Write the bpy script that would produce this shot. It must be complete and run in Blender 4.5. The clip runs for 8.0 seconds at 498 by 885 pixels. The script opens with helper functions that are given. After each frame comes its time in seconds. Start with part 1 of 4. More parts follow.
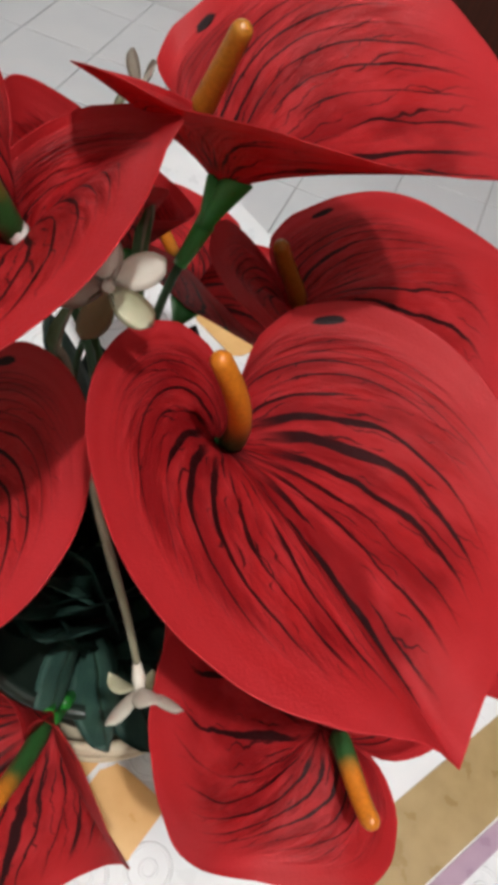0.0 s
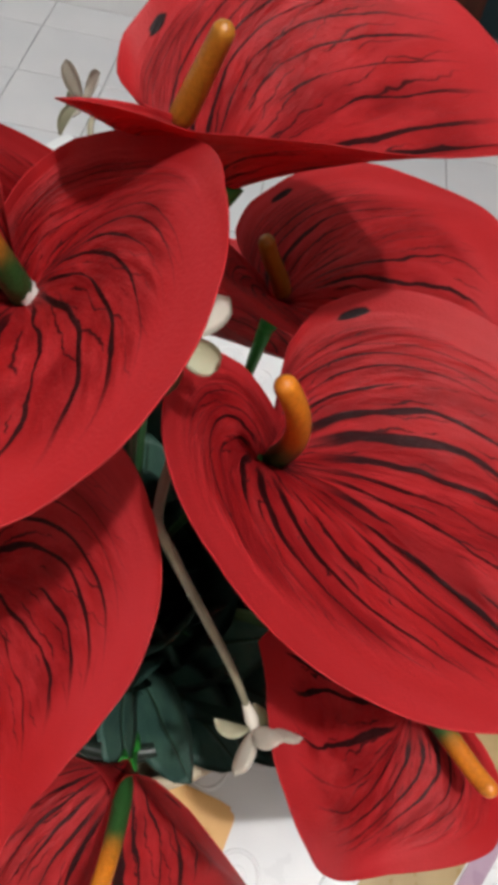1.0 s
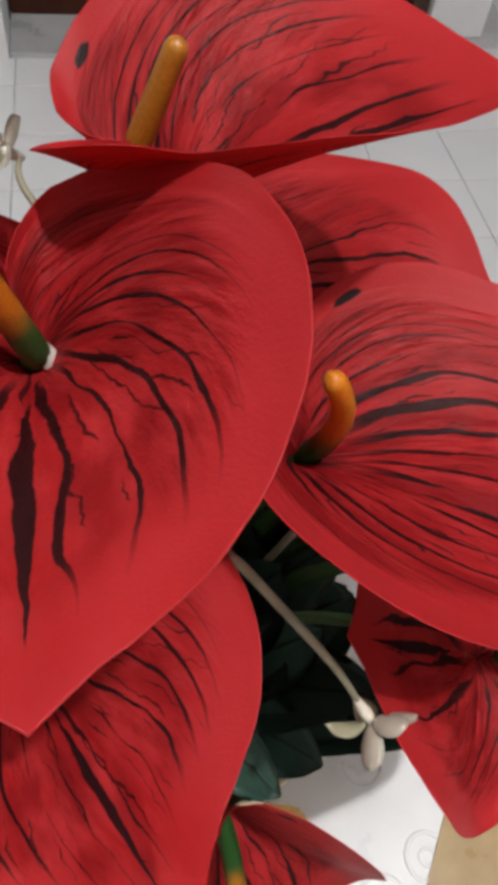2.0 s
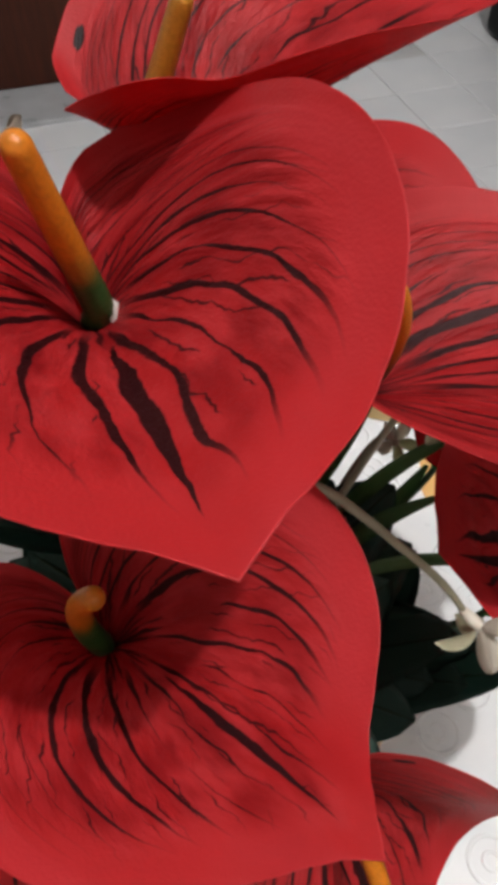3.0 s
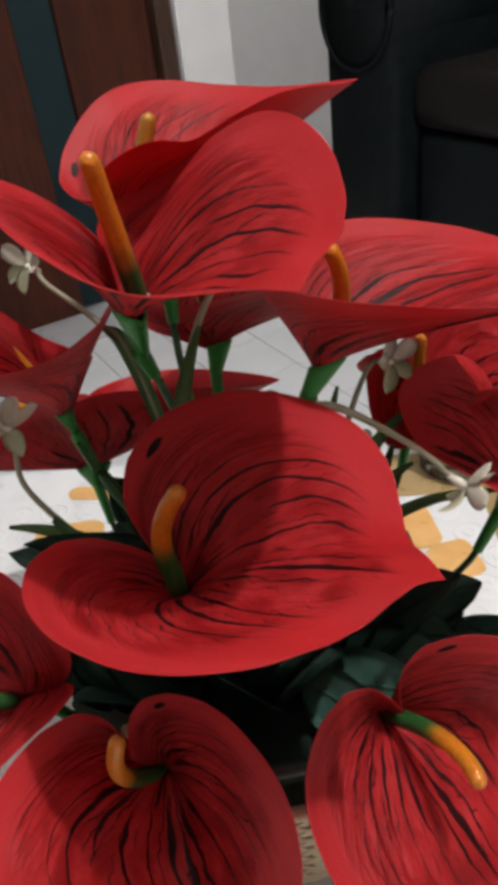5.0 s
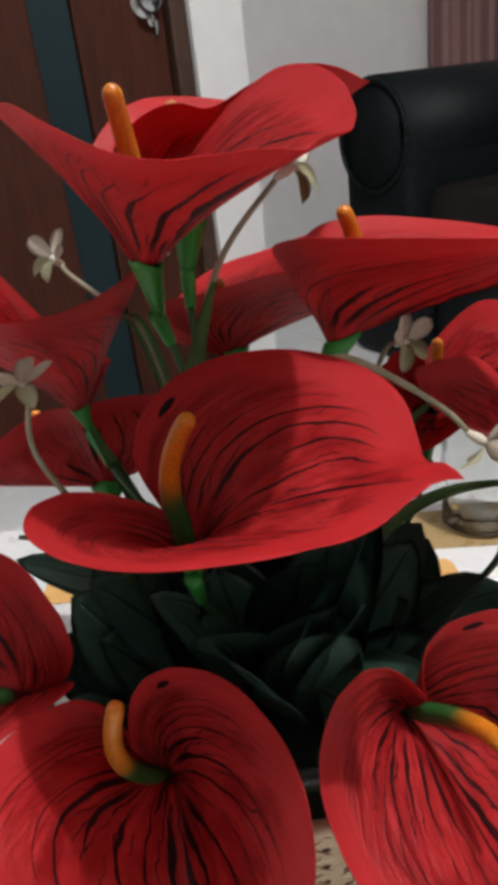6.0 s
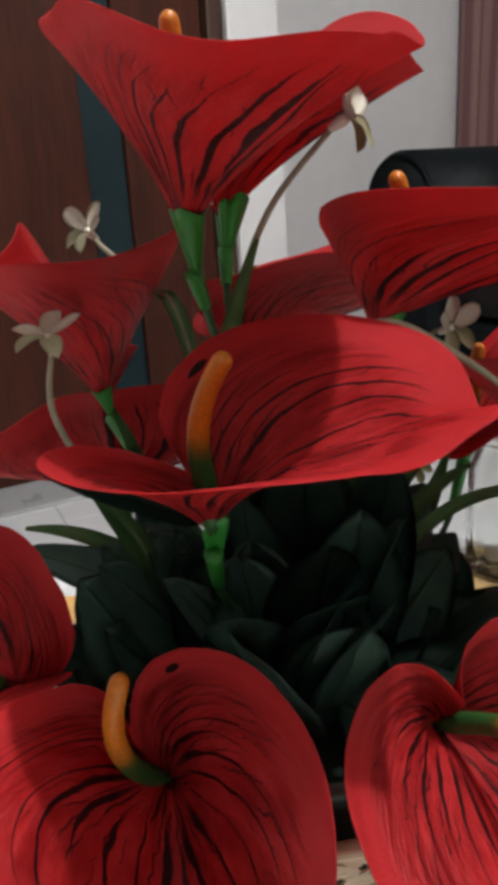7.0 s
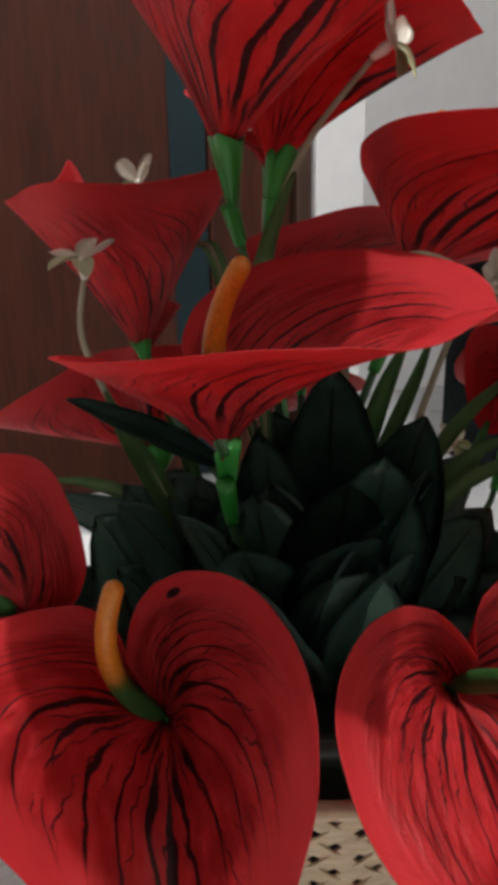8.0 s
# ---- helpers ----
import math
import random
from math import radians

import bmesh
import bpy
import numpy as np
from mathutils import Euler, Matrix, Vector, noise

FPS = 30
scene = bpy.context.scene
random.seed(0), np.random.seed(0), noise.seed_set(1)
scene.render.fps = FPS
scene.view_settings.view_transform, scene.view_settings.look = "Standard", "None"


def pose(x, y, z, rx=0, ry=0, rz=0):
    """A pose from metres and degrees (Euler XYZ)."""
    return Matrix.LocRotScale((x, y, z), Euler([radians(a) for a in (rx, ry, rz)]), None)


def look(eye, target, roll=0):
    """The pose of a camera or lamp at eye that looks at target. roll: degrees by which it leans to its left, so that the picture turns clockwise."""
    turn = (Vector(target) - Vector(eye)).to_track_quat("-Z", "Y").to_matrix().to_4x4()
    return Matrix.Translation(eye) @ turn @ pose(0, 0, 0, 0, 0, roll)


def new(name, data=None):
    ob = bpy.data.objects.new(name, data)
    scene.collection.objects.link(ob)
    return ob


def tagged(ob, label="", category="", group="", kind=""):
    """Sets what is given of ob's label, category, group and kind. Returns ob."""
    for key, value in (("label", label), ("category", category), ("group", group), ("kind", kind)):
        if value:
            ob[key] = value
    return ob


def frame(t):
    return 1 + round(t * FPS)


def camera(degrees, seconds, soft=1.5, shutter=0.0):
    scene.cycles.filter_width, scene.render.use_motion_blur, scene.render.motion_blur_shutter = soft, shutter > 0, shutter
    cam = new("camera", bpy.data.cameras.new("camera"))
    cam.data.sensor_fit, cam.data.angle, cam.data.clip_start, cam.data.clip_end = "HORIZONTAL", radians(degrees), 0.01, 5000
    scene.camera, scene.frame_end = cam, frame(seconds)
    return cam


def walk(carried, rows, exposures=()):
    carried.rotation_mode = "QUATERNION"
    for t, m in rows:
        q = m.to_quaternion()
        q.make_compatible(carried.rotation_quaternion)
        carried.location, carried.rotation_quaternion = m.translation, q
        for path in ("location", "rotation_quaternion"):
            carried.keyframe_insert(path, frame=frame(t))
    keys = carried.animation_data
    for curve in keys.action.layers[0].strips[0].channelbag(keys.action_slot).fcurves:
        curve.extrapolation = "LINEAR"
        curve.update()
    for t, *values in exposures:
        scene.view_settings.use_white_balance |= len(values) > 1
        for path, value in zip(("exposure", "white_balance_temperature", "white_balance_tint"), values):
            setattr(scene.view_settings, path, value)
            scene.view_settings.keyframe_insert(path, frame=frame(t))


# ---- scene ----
cam = camera(37.63, 8.0, soft=5.6)
PATH = [
    (0, (0.10365, -0.04919, 0.21154), (0.03703, 0.04550, 0.04846), 15.71),
    (0.5, (0.08479, -0.05249, 0.20996), (0.03386, 0.04600, 0.04350), 15.33),
    (1, (0.06895, -0.05989, 0.20893), (0.02483, 0.04371, 0.04364), 13.07),
    (1.5, (0.05140, -0.06758, 0.20474), (0.02242, 0.04462, 0.04173), 11.47),
    (2, (0.03748, -0.07148, 0.20537), (0.01849, 0.04383, 0.04306), 8.97),
    (2.2, (0.03190, -0.07180, 0.20249), (0.01364, 0.04013, 0.03776), 7.12),
    (3.3, (0.01434, -0.11291, 0.18749), (0.00253, 0.01875, 0.03740), -0.78),
    (3.5, (0.00927, -0.12601, 0.18582), (-0.00141, 0.00887, 0.03853), -1.82),
    (4, (0.00766, -0.14803, 0.18464), (0.00447, -0.00359, 0.04634), -5.19),
    (4.5, (0.00066, -0.16892, 0.18159), (0.00122, -0.01245, 0.05702), -7.88),
    (4.7, (0.00120, -0.17565, 0.17906), (0.00348, -0.01575, 0.05894), -7.83),
    (5.8, (-0.00342, -0.20400, 0.14068), (-0.00130, -0.02488, 0.05173), -7.27),
    (6, (-0.00346, -0.20590, 0.12786), (-0.00232, -0.02426, 0.04414), -7.21),
    (6.5, (-0.00752, -0.20252, 0.11033), (-0.00712, -0.01708, 0.03542), -5.72),
    (7, (-0.01265, -0.20231, 0.09465), (-0.01265, -0.01360, 0.02838), -3.70),
    (7.5, (-0.01024, -0.20285, 0.07714), (-0.01473, -0.01313, 0.01399), -3.25),
    (8, (-0.00018, -0.20715, 0.06362), (-0.01798, -0.01593, 0.00778), -1.15),
]
walk(cam, [(t, look(eye, target, roll)) for t, eye, target, roll in PATH], [(0, 0.0), (2.2, 0.0), (3.3, -0.05), (4.7, -0.03), (5.8, 0.08), (8, 0.13)])

# ---- light ----
world = bpy.data.worlds.new("world")
scene.world = world
world.use_nodes = True
world.node_tree.nodes["Background"].inputs["Color"].default_value = (0.75, 0.85, 1.0, 1)
world.node_tree.nodes["Background"].inputs["Strength"].default_value = 0.05


def point_lamp(name, place, power, radius, colour):
    data = bpy.data.lights.new(name, "POINT")
    data.energy, data.shadow_soft_size, data.color = power, radius, colour
    lamp = new(name, data)
    lamp.location = place
    return lamp


point_lamp("ceiling_bulb_light", (0.48, -0.22, 1.90), 91.0, 0.03, (1.0, 0.985, 0.97))

# ---- materials ----


class Nodes:
    """A node material under construction."""

    def __init__(self, name):
        self.mat = bpy.data.materials.new(name)
        self.mat.use_nodes = True
        self.tree = self.mat.node_tree
        self.bsdf = self.tree.nodes["Principled BSDF"]
        self.out = self.tree.nodes["Material Output"]

    def add(self, kind, **settings):
        node = self.tree.nodes.new(kind)
        if "operation" in settings:
            node.operation = settings["operation"]
        if "use_clamp" in settings:
            node.use_clamp = settings["use_clamp"]
        if "interpolation_type" in settings:
            node.interpolation_type = settings["interpolation_type"]
        if "noise_dimensions" in settings:
            node.noise_dimensions = settings["noise_dimensions"]
        if "data_type" in settings:
            node.data_type = settings["data_type"]
        if "uv_map" in settings:
            node.uv_map = settings["uv_map"]
        return node

    def put(self, value, socket):
        if hasattr(value, "links"):
            self.tree.links.new(value, socket)
        else:
            socket.default_value = value

    def math(self, op, a, b=0.0, c=0.0, clamp=False):
        node = self.add("ShaderNodeMath", operation=op, use_clamp=clamp)
        for value, socket in zip((a, b, c), node.inputs):
            self.put(value, socket)
        return node.outputs[0]

    def step(self, value, low, high, a=0.0, b=1.0):
        node = self.add("ShaderNodeMapRange", interpolation_type="SMOOTHSTEP")
        for v, socket in zip((value, low, high, a, b), node.inputs):
            self.put(v, socket)
        return node.outputs[0]

    def noise(self, scale, vector=None, detail=3.0, rough=0.5, dims="3D"):
        node = self.add("ShaderNodeTexNoise", noise_dimensions=dims)
        node.inputs["Scale"].default_value = scale
        node.inputs["Detail"].default_value = detail
        node.inputs["Roughness"].default_value = rough
        if vector is not None:
            self.put(vector, node.inputs["Vector"])
        return node.outputs["Fac"]

    def coords(self, kind="Object", scale=(1, 1, 1)):
        node = self.add("ShaderNodeTexCoord")
        out = node.outputs[kind]
        if scale == (1, 1, 1):
            return out
        mapping = self.add("ShaderNodeMapping")
        mapping.inputs["Scale"].default_value = scale
        self.put(out, mapping.inputs["Vector"])
        return mapping.outputs[0]

    def mix(self, factor, a, b):
        node = self.add("ShaderNodeMix", data_type="RGBA")
        self.put(factor, node.inputs[0])
        self.put(a if hasattr(a, "links") else (*a, 1), node.inputs[6])
        self.put(b if hasattr(b, "links") else (*b, 1), node.inputs[7])
        return node.outputs[2]

    def bump(self, height, strength, distance):
        node = self.add("ShaderNodeBump")
        node.inputs["Strength"].default_value = strength
        node.inputs["Distance"].default_value = distance
        self.put(height, node.inputs["Height"])
        self.put(node.outputs[0], self.bsdf.inputs["Normal"])

    def set(self, colour=None, rough=None, **more):
        if colour is not None:
            self.put(colour if hasattr(colour, "links") else (*colour, 1), self.bsdf.inputs["Base Color"])
        if rough is not None:
            self.put(rough, self.bsdf.inputs["Roughness"])
        for key, value in more.items():
            self.put(value, self.bsdf.inputs[key.replace("_", " ")])
        return self


def plain(name, a, b, scale, rough=0.5, bump=0.0, size=0.001, stretch=(1, 1, 1), detail=4.0, **more):
    """A surface whose colour wanders between a and b in two sizes of patches."""
    m = Nodes(name)
    where = m.coords("Object", stretch)
    fine, coarse = m.noise(scale, where, detail), m.noise(scale * 0.17, where, 2)
    blend = m.math("ADD", m.math("MULTIPLY", fine, 0.6), m.math("MULTIPLY", coarse, 0.4))
    m.set(m.mix(m.step(blend, 0.3, 0.7), a, b), m.step(fine, 0.2, 0.8, rough * 0.85, min(1.0, rough * 1.15)), **more)
    if bump:
        m.bump(fine, bump, size)
    return m.mat


def petal_material(dotted=True):
    """Printed red fabric: dark veins that bend from the stalk towards the tip, a plain margin, a streak along the middle."""
    m = Nodes("red_printed_fabric" if dotted else "red_printed_fabric_undotted")
    uv = m.add("ShaderNodeUVMap", uv_map="vein").outputs[0]
    parts = m.add("ShaderNodeSeparateXYZ")
    m.put(uv, parts.inputs[0])
    phi, rho = parts.outputs[0], parts.outputs[1]
    rand = m.add("ShaderNodeObjectInfo").outputs["Random"]

    square = m.math("MULTIPLY", rho, rho)
    theta = m.math("MULTIPLY", phi, m.math("SUBTRACT", 1.0, m.math("MULTIPLY", square, 0.78)))
    fan = m.math("DIVIDE", theta, m.math("SUBTRACT", 1.0, m.math("MULTIPLY", square, 0.50)))

    def warped(sx, sy, detail=2.0, offset=0.0, across=phi):
        join = m.add("ShaderNodeCombineXYZ")
        m.put(m.math("MULTIPLY", across, sx), join.inputs[0])
        m.put(m.math("MULTIPLY", rho, sy), join.inputs[1])
        m.put(m.math("ADD", m.math("MULTIPLY", rand, 7.0), offset), join.inputs[2])
        return m.noise(1.0, join.outputs[0], detail, 0.55)

    margin_edge = m.math("ADD", 0.85, m.math("MULTIPLY", m.math("SUBTRACT", warped(5, 2), 0.5), 0.18))
    inner = m.math("SUBTRACT", 1.0, m.step(rho, m.math("SUBTRACT", margin_edge, 0.10), m.math("ADD", margin_edge, 0.05)))
    # main veins, about seven a side
    wander = m.math("MULTIPLY", m.math("SUBTRACT", warped(5, 2.4, 2), 0.5), 1.3)
    place = m.math("ADD", m.math("MULTIPLY", phi, 16.5), wander)
    place = m.math("ADD", place, m.math("MULTIPLY", m.math("SUBTRACT", warped(34, 11, 3, 8.0), 0.5), 0.22))
    off = m.math("MULTIPLY", m.math("PINGPONG", m.math("ADD", place, 0.5), 0.5), rho)
    width = m.math("MULTIPLY", m.math("SUBTRACT", warped(9, 1.9, 2, 3.1), 0.34), 0.245)
    veins = m.math("MULTIPLY", m.math("SUBTRACT", 1.0, m.step(off, m.math("MULTIPLY", width, 0.6), width)), m.math("MULTIPLY", m.step(width, 0.001, 0.008), m.step(rho, 0.10, 0.26)))
    # side threads, finer and broken
    thread = m.math("ADD", m.math("MULTIPLY", fan, 34.0), m.math("MULTIPLY", m.math("SUBTRACT", warped(6, 6, 3, 9.0, fan), 0.5), 2.4))
    off2 = m.math("MULTIPLY", m.math("PINGPONG", thread, 0.5), rho)
    width2 = m.math("MULTIPLY", m.math("SUBTRACT", warped(16, 5, 3, 5.7, fan), 0.45), 0.30)
    threads = m.math("MULTIPLY", m.math("SUBTRACT", 1.0, m.step(off2, m.math("MULTIPLY", width2, 0.3), width2)), m.step(width2, 0.0, 0.03))
    # the streak along the middle
    bulge = m.math("MULTIPLY", m.step(rho, 0.20, 0.55), m.math("SUBTRACT", 1.0, m.step(rho, 0.60, 0.90)))
    across = m.math("ABSOLUTE", m.math("ADD", m.math("MULTIPLY", phi, rho), m.math("MULTIPLY", m.math("SUBTRACT", warped(12, 9, 3, 1.3), 0.5), 0.008)))
    half = m.math("ADD", m.math("MULTIPLY", bulge, 0.0050), 0.0005)
    streak = m.math("MULTIPLY", m.math("SUBTRACT", 1.0, m.step(across, m.math("MULTIPLY", half, 0.75), half)), m.step(bulge, 0.02, 0.1))
    # the dark printer's dot near the notch
    dx = m.math("DIVIDE", m.math("SUBTRACT", theta, 0.385), 0.014)
    dy = m.math("DIVIDE", m.math("SUBTRACT", rho, 0.87), 0.038)
    spot = m.math("SUBTRACT", 1.0, m.step(m.math("ADD", m.math("ADD", m.math("MULTIPLY", dx, dx), m.math("MULTIPLY", dy, dy)), m.math("MULTIPLY", warped(40, 30, 2, 6.0), 0.6)), 0.85, 1.3))
    dark = m.math("MAXIMUM", m.math("MAXIMUM", m.math("MULTIPLY", veins, 0.95), m.math("MULTIPLY", threads, 0.85)), 0.0)
    dark = m.math("MULTIPLY", dark, inner)
    dark = m.math("MAXIMUM", m.math("MAXIMUM", dark, m.math("MULTIPLY", streak, 0.96)), spot if dotted else 0.0)
    grain = warped(46, 7, 3, 2.0, fan)
    red = m.mix(m.step(grain, 0.3, 0.7), (0.44, 0.012, 0.014), (0.57, 0.036, 0.042))
    red = m.mix(m.math("MULTIPLY", inner, m.step(warped(20, 4.5, 3, 4.0, fan), 0.40, 0.66)), red, (0.26, 0.005, 0.008))
    edge = m.mix(m.step(warped(3, 3), 0.35, 0.7), (0.52, 0.022, 0.026), (0.60, 0.036, 0.044))
    red = m.mix(m.math("MULTIPLY", inner, 0.85), edge, red)
    colour = m.mix(dark, red, (0.012, 0.003, 0.004))
    weave = m.noise(1400.0, m.coords("Object"), 2.0)
    m.set(colour, m.step(weave, 0.2, 0.8, 0.42, 0.58), Specular_IOR_Level=0.26)
    m.bump(m.math("ADD", m.math("MULTIPLY", m.math("MULTIPLY", grain, inner), 1.0), m.math("MULTIPLY", weave, 0.12)), 0.75, 0.0020)
    through_light = m.add("ShaderNodeBsdfTranslucent")
    m.put(m.mix(dark, (0.62, 0.012, 0.012), (0.10, 0.004, 0.004)), through_light.inputs["Color"])
    blend = m.add("ShaderNodeMixShader")
    blend.inputs[0].default_value = 0.40
    m.put(m.bsdf.outputs[0], blend.inputs[1])
    m.put(through_light.outputs[0], blend.inputs[2])
    m.put(blend.outputs[0], m.out.inputs["Surface"])
    return m.mat


def spadix_material(name, green_to, orange):
    """Moulded plastic that turns from green at the foot to orange."""
    m = Nodes(name)
    uv = m.add("ShaderNodeUVMap", uv_map="along").outputs[0]
    parts = m.add("ShaderNodeSeparateXYZ")
    m.put(uv, parts.inputs[0])
    rough = m.noise(900, m.coords("Object"), 3)
    level = m.math("ADD", parts.outputs[1], m.math("MULTIPLY", m.math("SUBTRACT", m.noise(160, m.coords("Object"), 2), 0.5), 0.12))
    body = m.mix(m.step(rough, 0.35, 0.7), orange, tuple(c * 0.8 for c in orange))
    m.set(m.mix(m.step(level, green_to - 0.10, green_to + 0.12), (0.02, 0.085, 0.02), body), 0.38, Specular_IOR_Level=0.5)
    m.bump(rough, 0.35, 0.0006)
    return m.mat


def leaf_material():
    m = Nodes("dark_leaf_plastic")
    rand = m.add("ShaderNodeObjectInfo").outputs["Random"]
    uv = m.add("ShaderNodeUVMap", uv_map="along").outputs[0]
    parts = m.add("ShaderNodeSeparateXYZ")
    m.put(uv, parts.inputs[0])
    mid = m.math("ABSOLUTE", m.math("SUBTRACT", parts.outputs[0], 0.5))
    side = m.math("PINGPONG", m.math("ADD", m.math("MULTIPLY", parts.outputs[1], 7.0), m.math("MULTIPLY", mid, -5.0)), 0.5)
    patch = m.noise(60, m.coords("Object"), 3)
    deep = m.mix(rand, (0.044, 0.100, 0.078), (0.070, 0.150, 0.110))
    colour = m.mix(m.step(patch, 0.35, 0.7), deep, (0.038, 0.095, 0.076))
    colour = m.mix(m.math("SUBTRACT", 1.0, m.step(mid, 0.008, 0.03)), colour, (0.022, 0.052, 0.026))
    m.set(colour, m.step(patch, 0.2, 0.8, 0.36, 0.54), Specular_IOR_Level=0.38)
    m.bump(m.math("ADD", m.math("MULTIPLY", side, 0.5), m.step(mid, 0.0, 0.05)), 0.5, 0.0008)
    return m.mat


RED, RED_UNDOTTED = petal_material(), petal_material(False)
SPADIX = spadix_material("green_and_orange_spadix", 0.40, (0.62, 0.19, 0.012))
SPADIX_OLD = spadix_material("olive_and_ochre_spadix", 0.0, (0.44, 0.17, 0.014))
LEAF = leaf_material()
STEM = plain("bright_green_stem", (0.014, 0.17, 0.018), (0.028, 0.25, 0.03), 90, 0.42, 0.2, 0.0004, (1, 1, 0.2))
THIN_STEM = plain("dark_green_stem", (0.018, 0.07, 0.022), (0.03, 0.10, 0.03), 120, 0.5, 0.2, 0.0004)
BLADE = plain("grass_green_blade", (0.07, 0.18, 0.05), (0.17, 0.29, 0.12), 60, 0.5, 0.3, 0.0005, (1, 1, 0.15))
TWIG = plain("pale_brown_twig", (0.22, 0.20, 0.13), (0.34, 0.31, 0.22), 150, 0.6, 0.4, 0.0005)
WHITE_PETAL = plain("cream_white_petal", (0.66, 0.60, 0.50), (0.80, 0.77, 0.68), 120, 0.4, 0.2, 0.0004)
GREEN_PETAL = plain("greenish_white_petal", (0.42, 0.44, 0.26), (0.66, 0.64, 0.48), 120, 0.4, 0.2, 0.0004)
GLUE = plain("dried_white_glue", (0.60, 0.56, 0.52), (0.74, 0.71, 0.68), 300, 0.35, 0.3, 0.0004)
POT = plain("dark_green_pot_plastic", (0.012, 0.022, 0.016), (0.022, 0.035, 0.026), 40, 0.4, 0.1, 0.0005)
WICKER = plain("pale_wicker_strip", (0.56, 0.46, 0.30), (0.74, 0.64, 0.46), 120, 0.55, 0.5, 0.0008, (1, 1, 4))
CLOTH = plain("white_table_vinyl", (0.72, 0.73, 0.74), (0.80, 0.80, 0.80), 35, 0.3, 0.25, 0.0012, Specular_IOR_Level=0.5)
ORANGE_PRINT = plain("orange_print", (0.66, 0.36, 0.12), (0.76, 0.46, 0.18), 60, 0.3, 0.2, 0.0008)
TAN_PRINT = plain("tan_print", (0.30, 0.20, 0.085), (0.40, 0.28, 0.13), 70, 0.3, 0.25, 0.001)
MAUVE_PRINT = plain("mauve_print", (0.34, 0.22, 0.30), (0.42, 0.29, 0.37), 60, 0.3, 0.2, 0.0008)
TABLE_WOOD = plain("table_wood", (0.16, 0.08, 0.04), (0.26, 0.14, 0.07), 30, 0.45, 0.2, 0.001, (1, 8, 8))
TILE = plain("white_floor_tile", (0.74, 0.76, 0.78), (0.80, 0.81, 0.82), 9, 0.2, 0.05, 0.001)
GROUT = plain("grey_grout", (0.50, 0.50, 0.50), (0.58, 0.58, 0.58), 60, 0.9)
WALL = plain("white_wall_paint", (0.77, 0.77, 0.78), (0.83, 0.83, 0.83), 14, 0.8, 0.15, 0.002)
# Unseen walls only: this tone is kept dark to weaken the bounced fill.
UNSEEN_WALL = plain("unseen_wall_low_bounce", (0.40, 0.37, 0.34), (0.46, 0.43, 0.39), 14, 0.85, 0.15, 0.002)
# Greyer than the seen walls, so that less lamp light comes back down.
UNSEEN_CEILING = plain("low_bounce_ceiling", (0.60, 0.60, 0.60), (0.66, 0.66, 0.66), 8, 0.9, 0.1, 0.002)
DOOR_WOOD = plain("red_brown_door_wood", (0.038, 0.010, 0.006), (0.076, 0.021, 0.011), 14, 0.7, 0.25, 0.002, (9, 9, 0.7), Specular_IOR_Level=0.2)
DOOR_PANEL = plain("blue_green_door_glass", (0.005, 0.017, 0.021), (0.009, 0.025, 0.030), 6, 0.6, 0.05, 0.001, Specular_IOR_Level=0.25)
FRAME_WOOD = plain("dark_frame_wood", (0.035, 0.015, 0.009), (0.065, 0.030, 0.017), 16, 0.5, 0.25, 0.002, (9, 9, 0.7))
CHROME = plain("brushed_chrome", (0.55, 0.56, 0.58), (0.70, 0.70, 0.71), 60, 0.22, 0.05, 0.0005, Metallic=1.0)
LEATHER = plain("black_leather", (0.004, 0.006, 0.007), (0.009, 0.012, 0.014), 45, 0.5, 0.5, 0.003, Specular_IOR_Level=0.12)
SEAT_LEATHER = plain("dark_leather", (0.010, 0.008, 0.008), (0.018, 0.014, 0.014), 40, 0.5, 0.4, 0.003, Specular_IOR_Level=0.2)
GREY_STRIP = plain("grey_strip_surface", (0.40, 0.41, 0.42), (0.52, 0.53, 0.54), 18, 0.3, 0.05, 0.001)


def curtain_material():
    m = Nodes("striped_curtain_cloth")
    uv = m.add("ShaderNodeUVMap", uv_map="along").outputs[0]
    parts = m.add("ShaderNodeSeparateXYZ")
    m.put(uv, parts.inputs[0])
    stripe = m.math("PINGPONG", m.math("MULTIPLY", parts.outputs[0], 26.0), 0.5)
    weave = m.noise(500, m.coords("Object"), 2)
    upper = m.step(parts.outputs[1], 0.63, 0.66)
    dark = m.mix(upper, (0.20, 0.10, 0.10), (0.34, 0.25, 0.24))
    light = m.mix(upper, (0.30, 0.17, 0.16), (0.46, 0.37, 0.35))
    m.set(m.mix(m.step(stripe, 0.15, 0.30), dark, light), 0.9)
    m.bump(weave, 0.3, 0.001)
    return m.mat


def glass_material():
    m = Nodes("clear_glass")
    m.set((0.95, 0.97, 0.97), 0.03, Transmission_Weight=1.0, IOR=1.48)
    m.bump(m.noise(70, m.coords("Object"), 2), 0.25, 0.002)
    return m.mat


CURTAIN, GLASS = curtain_material(), glass_material()

# ---- building helpers ----


def mesh_object(name, bm, material, smooth=True):
    data = bpy.data.meshes.new(name)
    bm.to_mesh(data)
    bm.free()
    data.materials.append(material)
    if smooth:
        for face in data.polygons:
            face.use_smooth = True
    return new(name, data)


def part(name, bm, material, parent, label="", smooth=True):
    ob = mesh_object(name, bm, material, smooth)
    ob.parent = parent
    return tagged(ob, label)


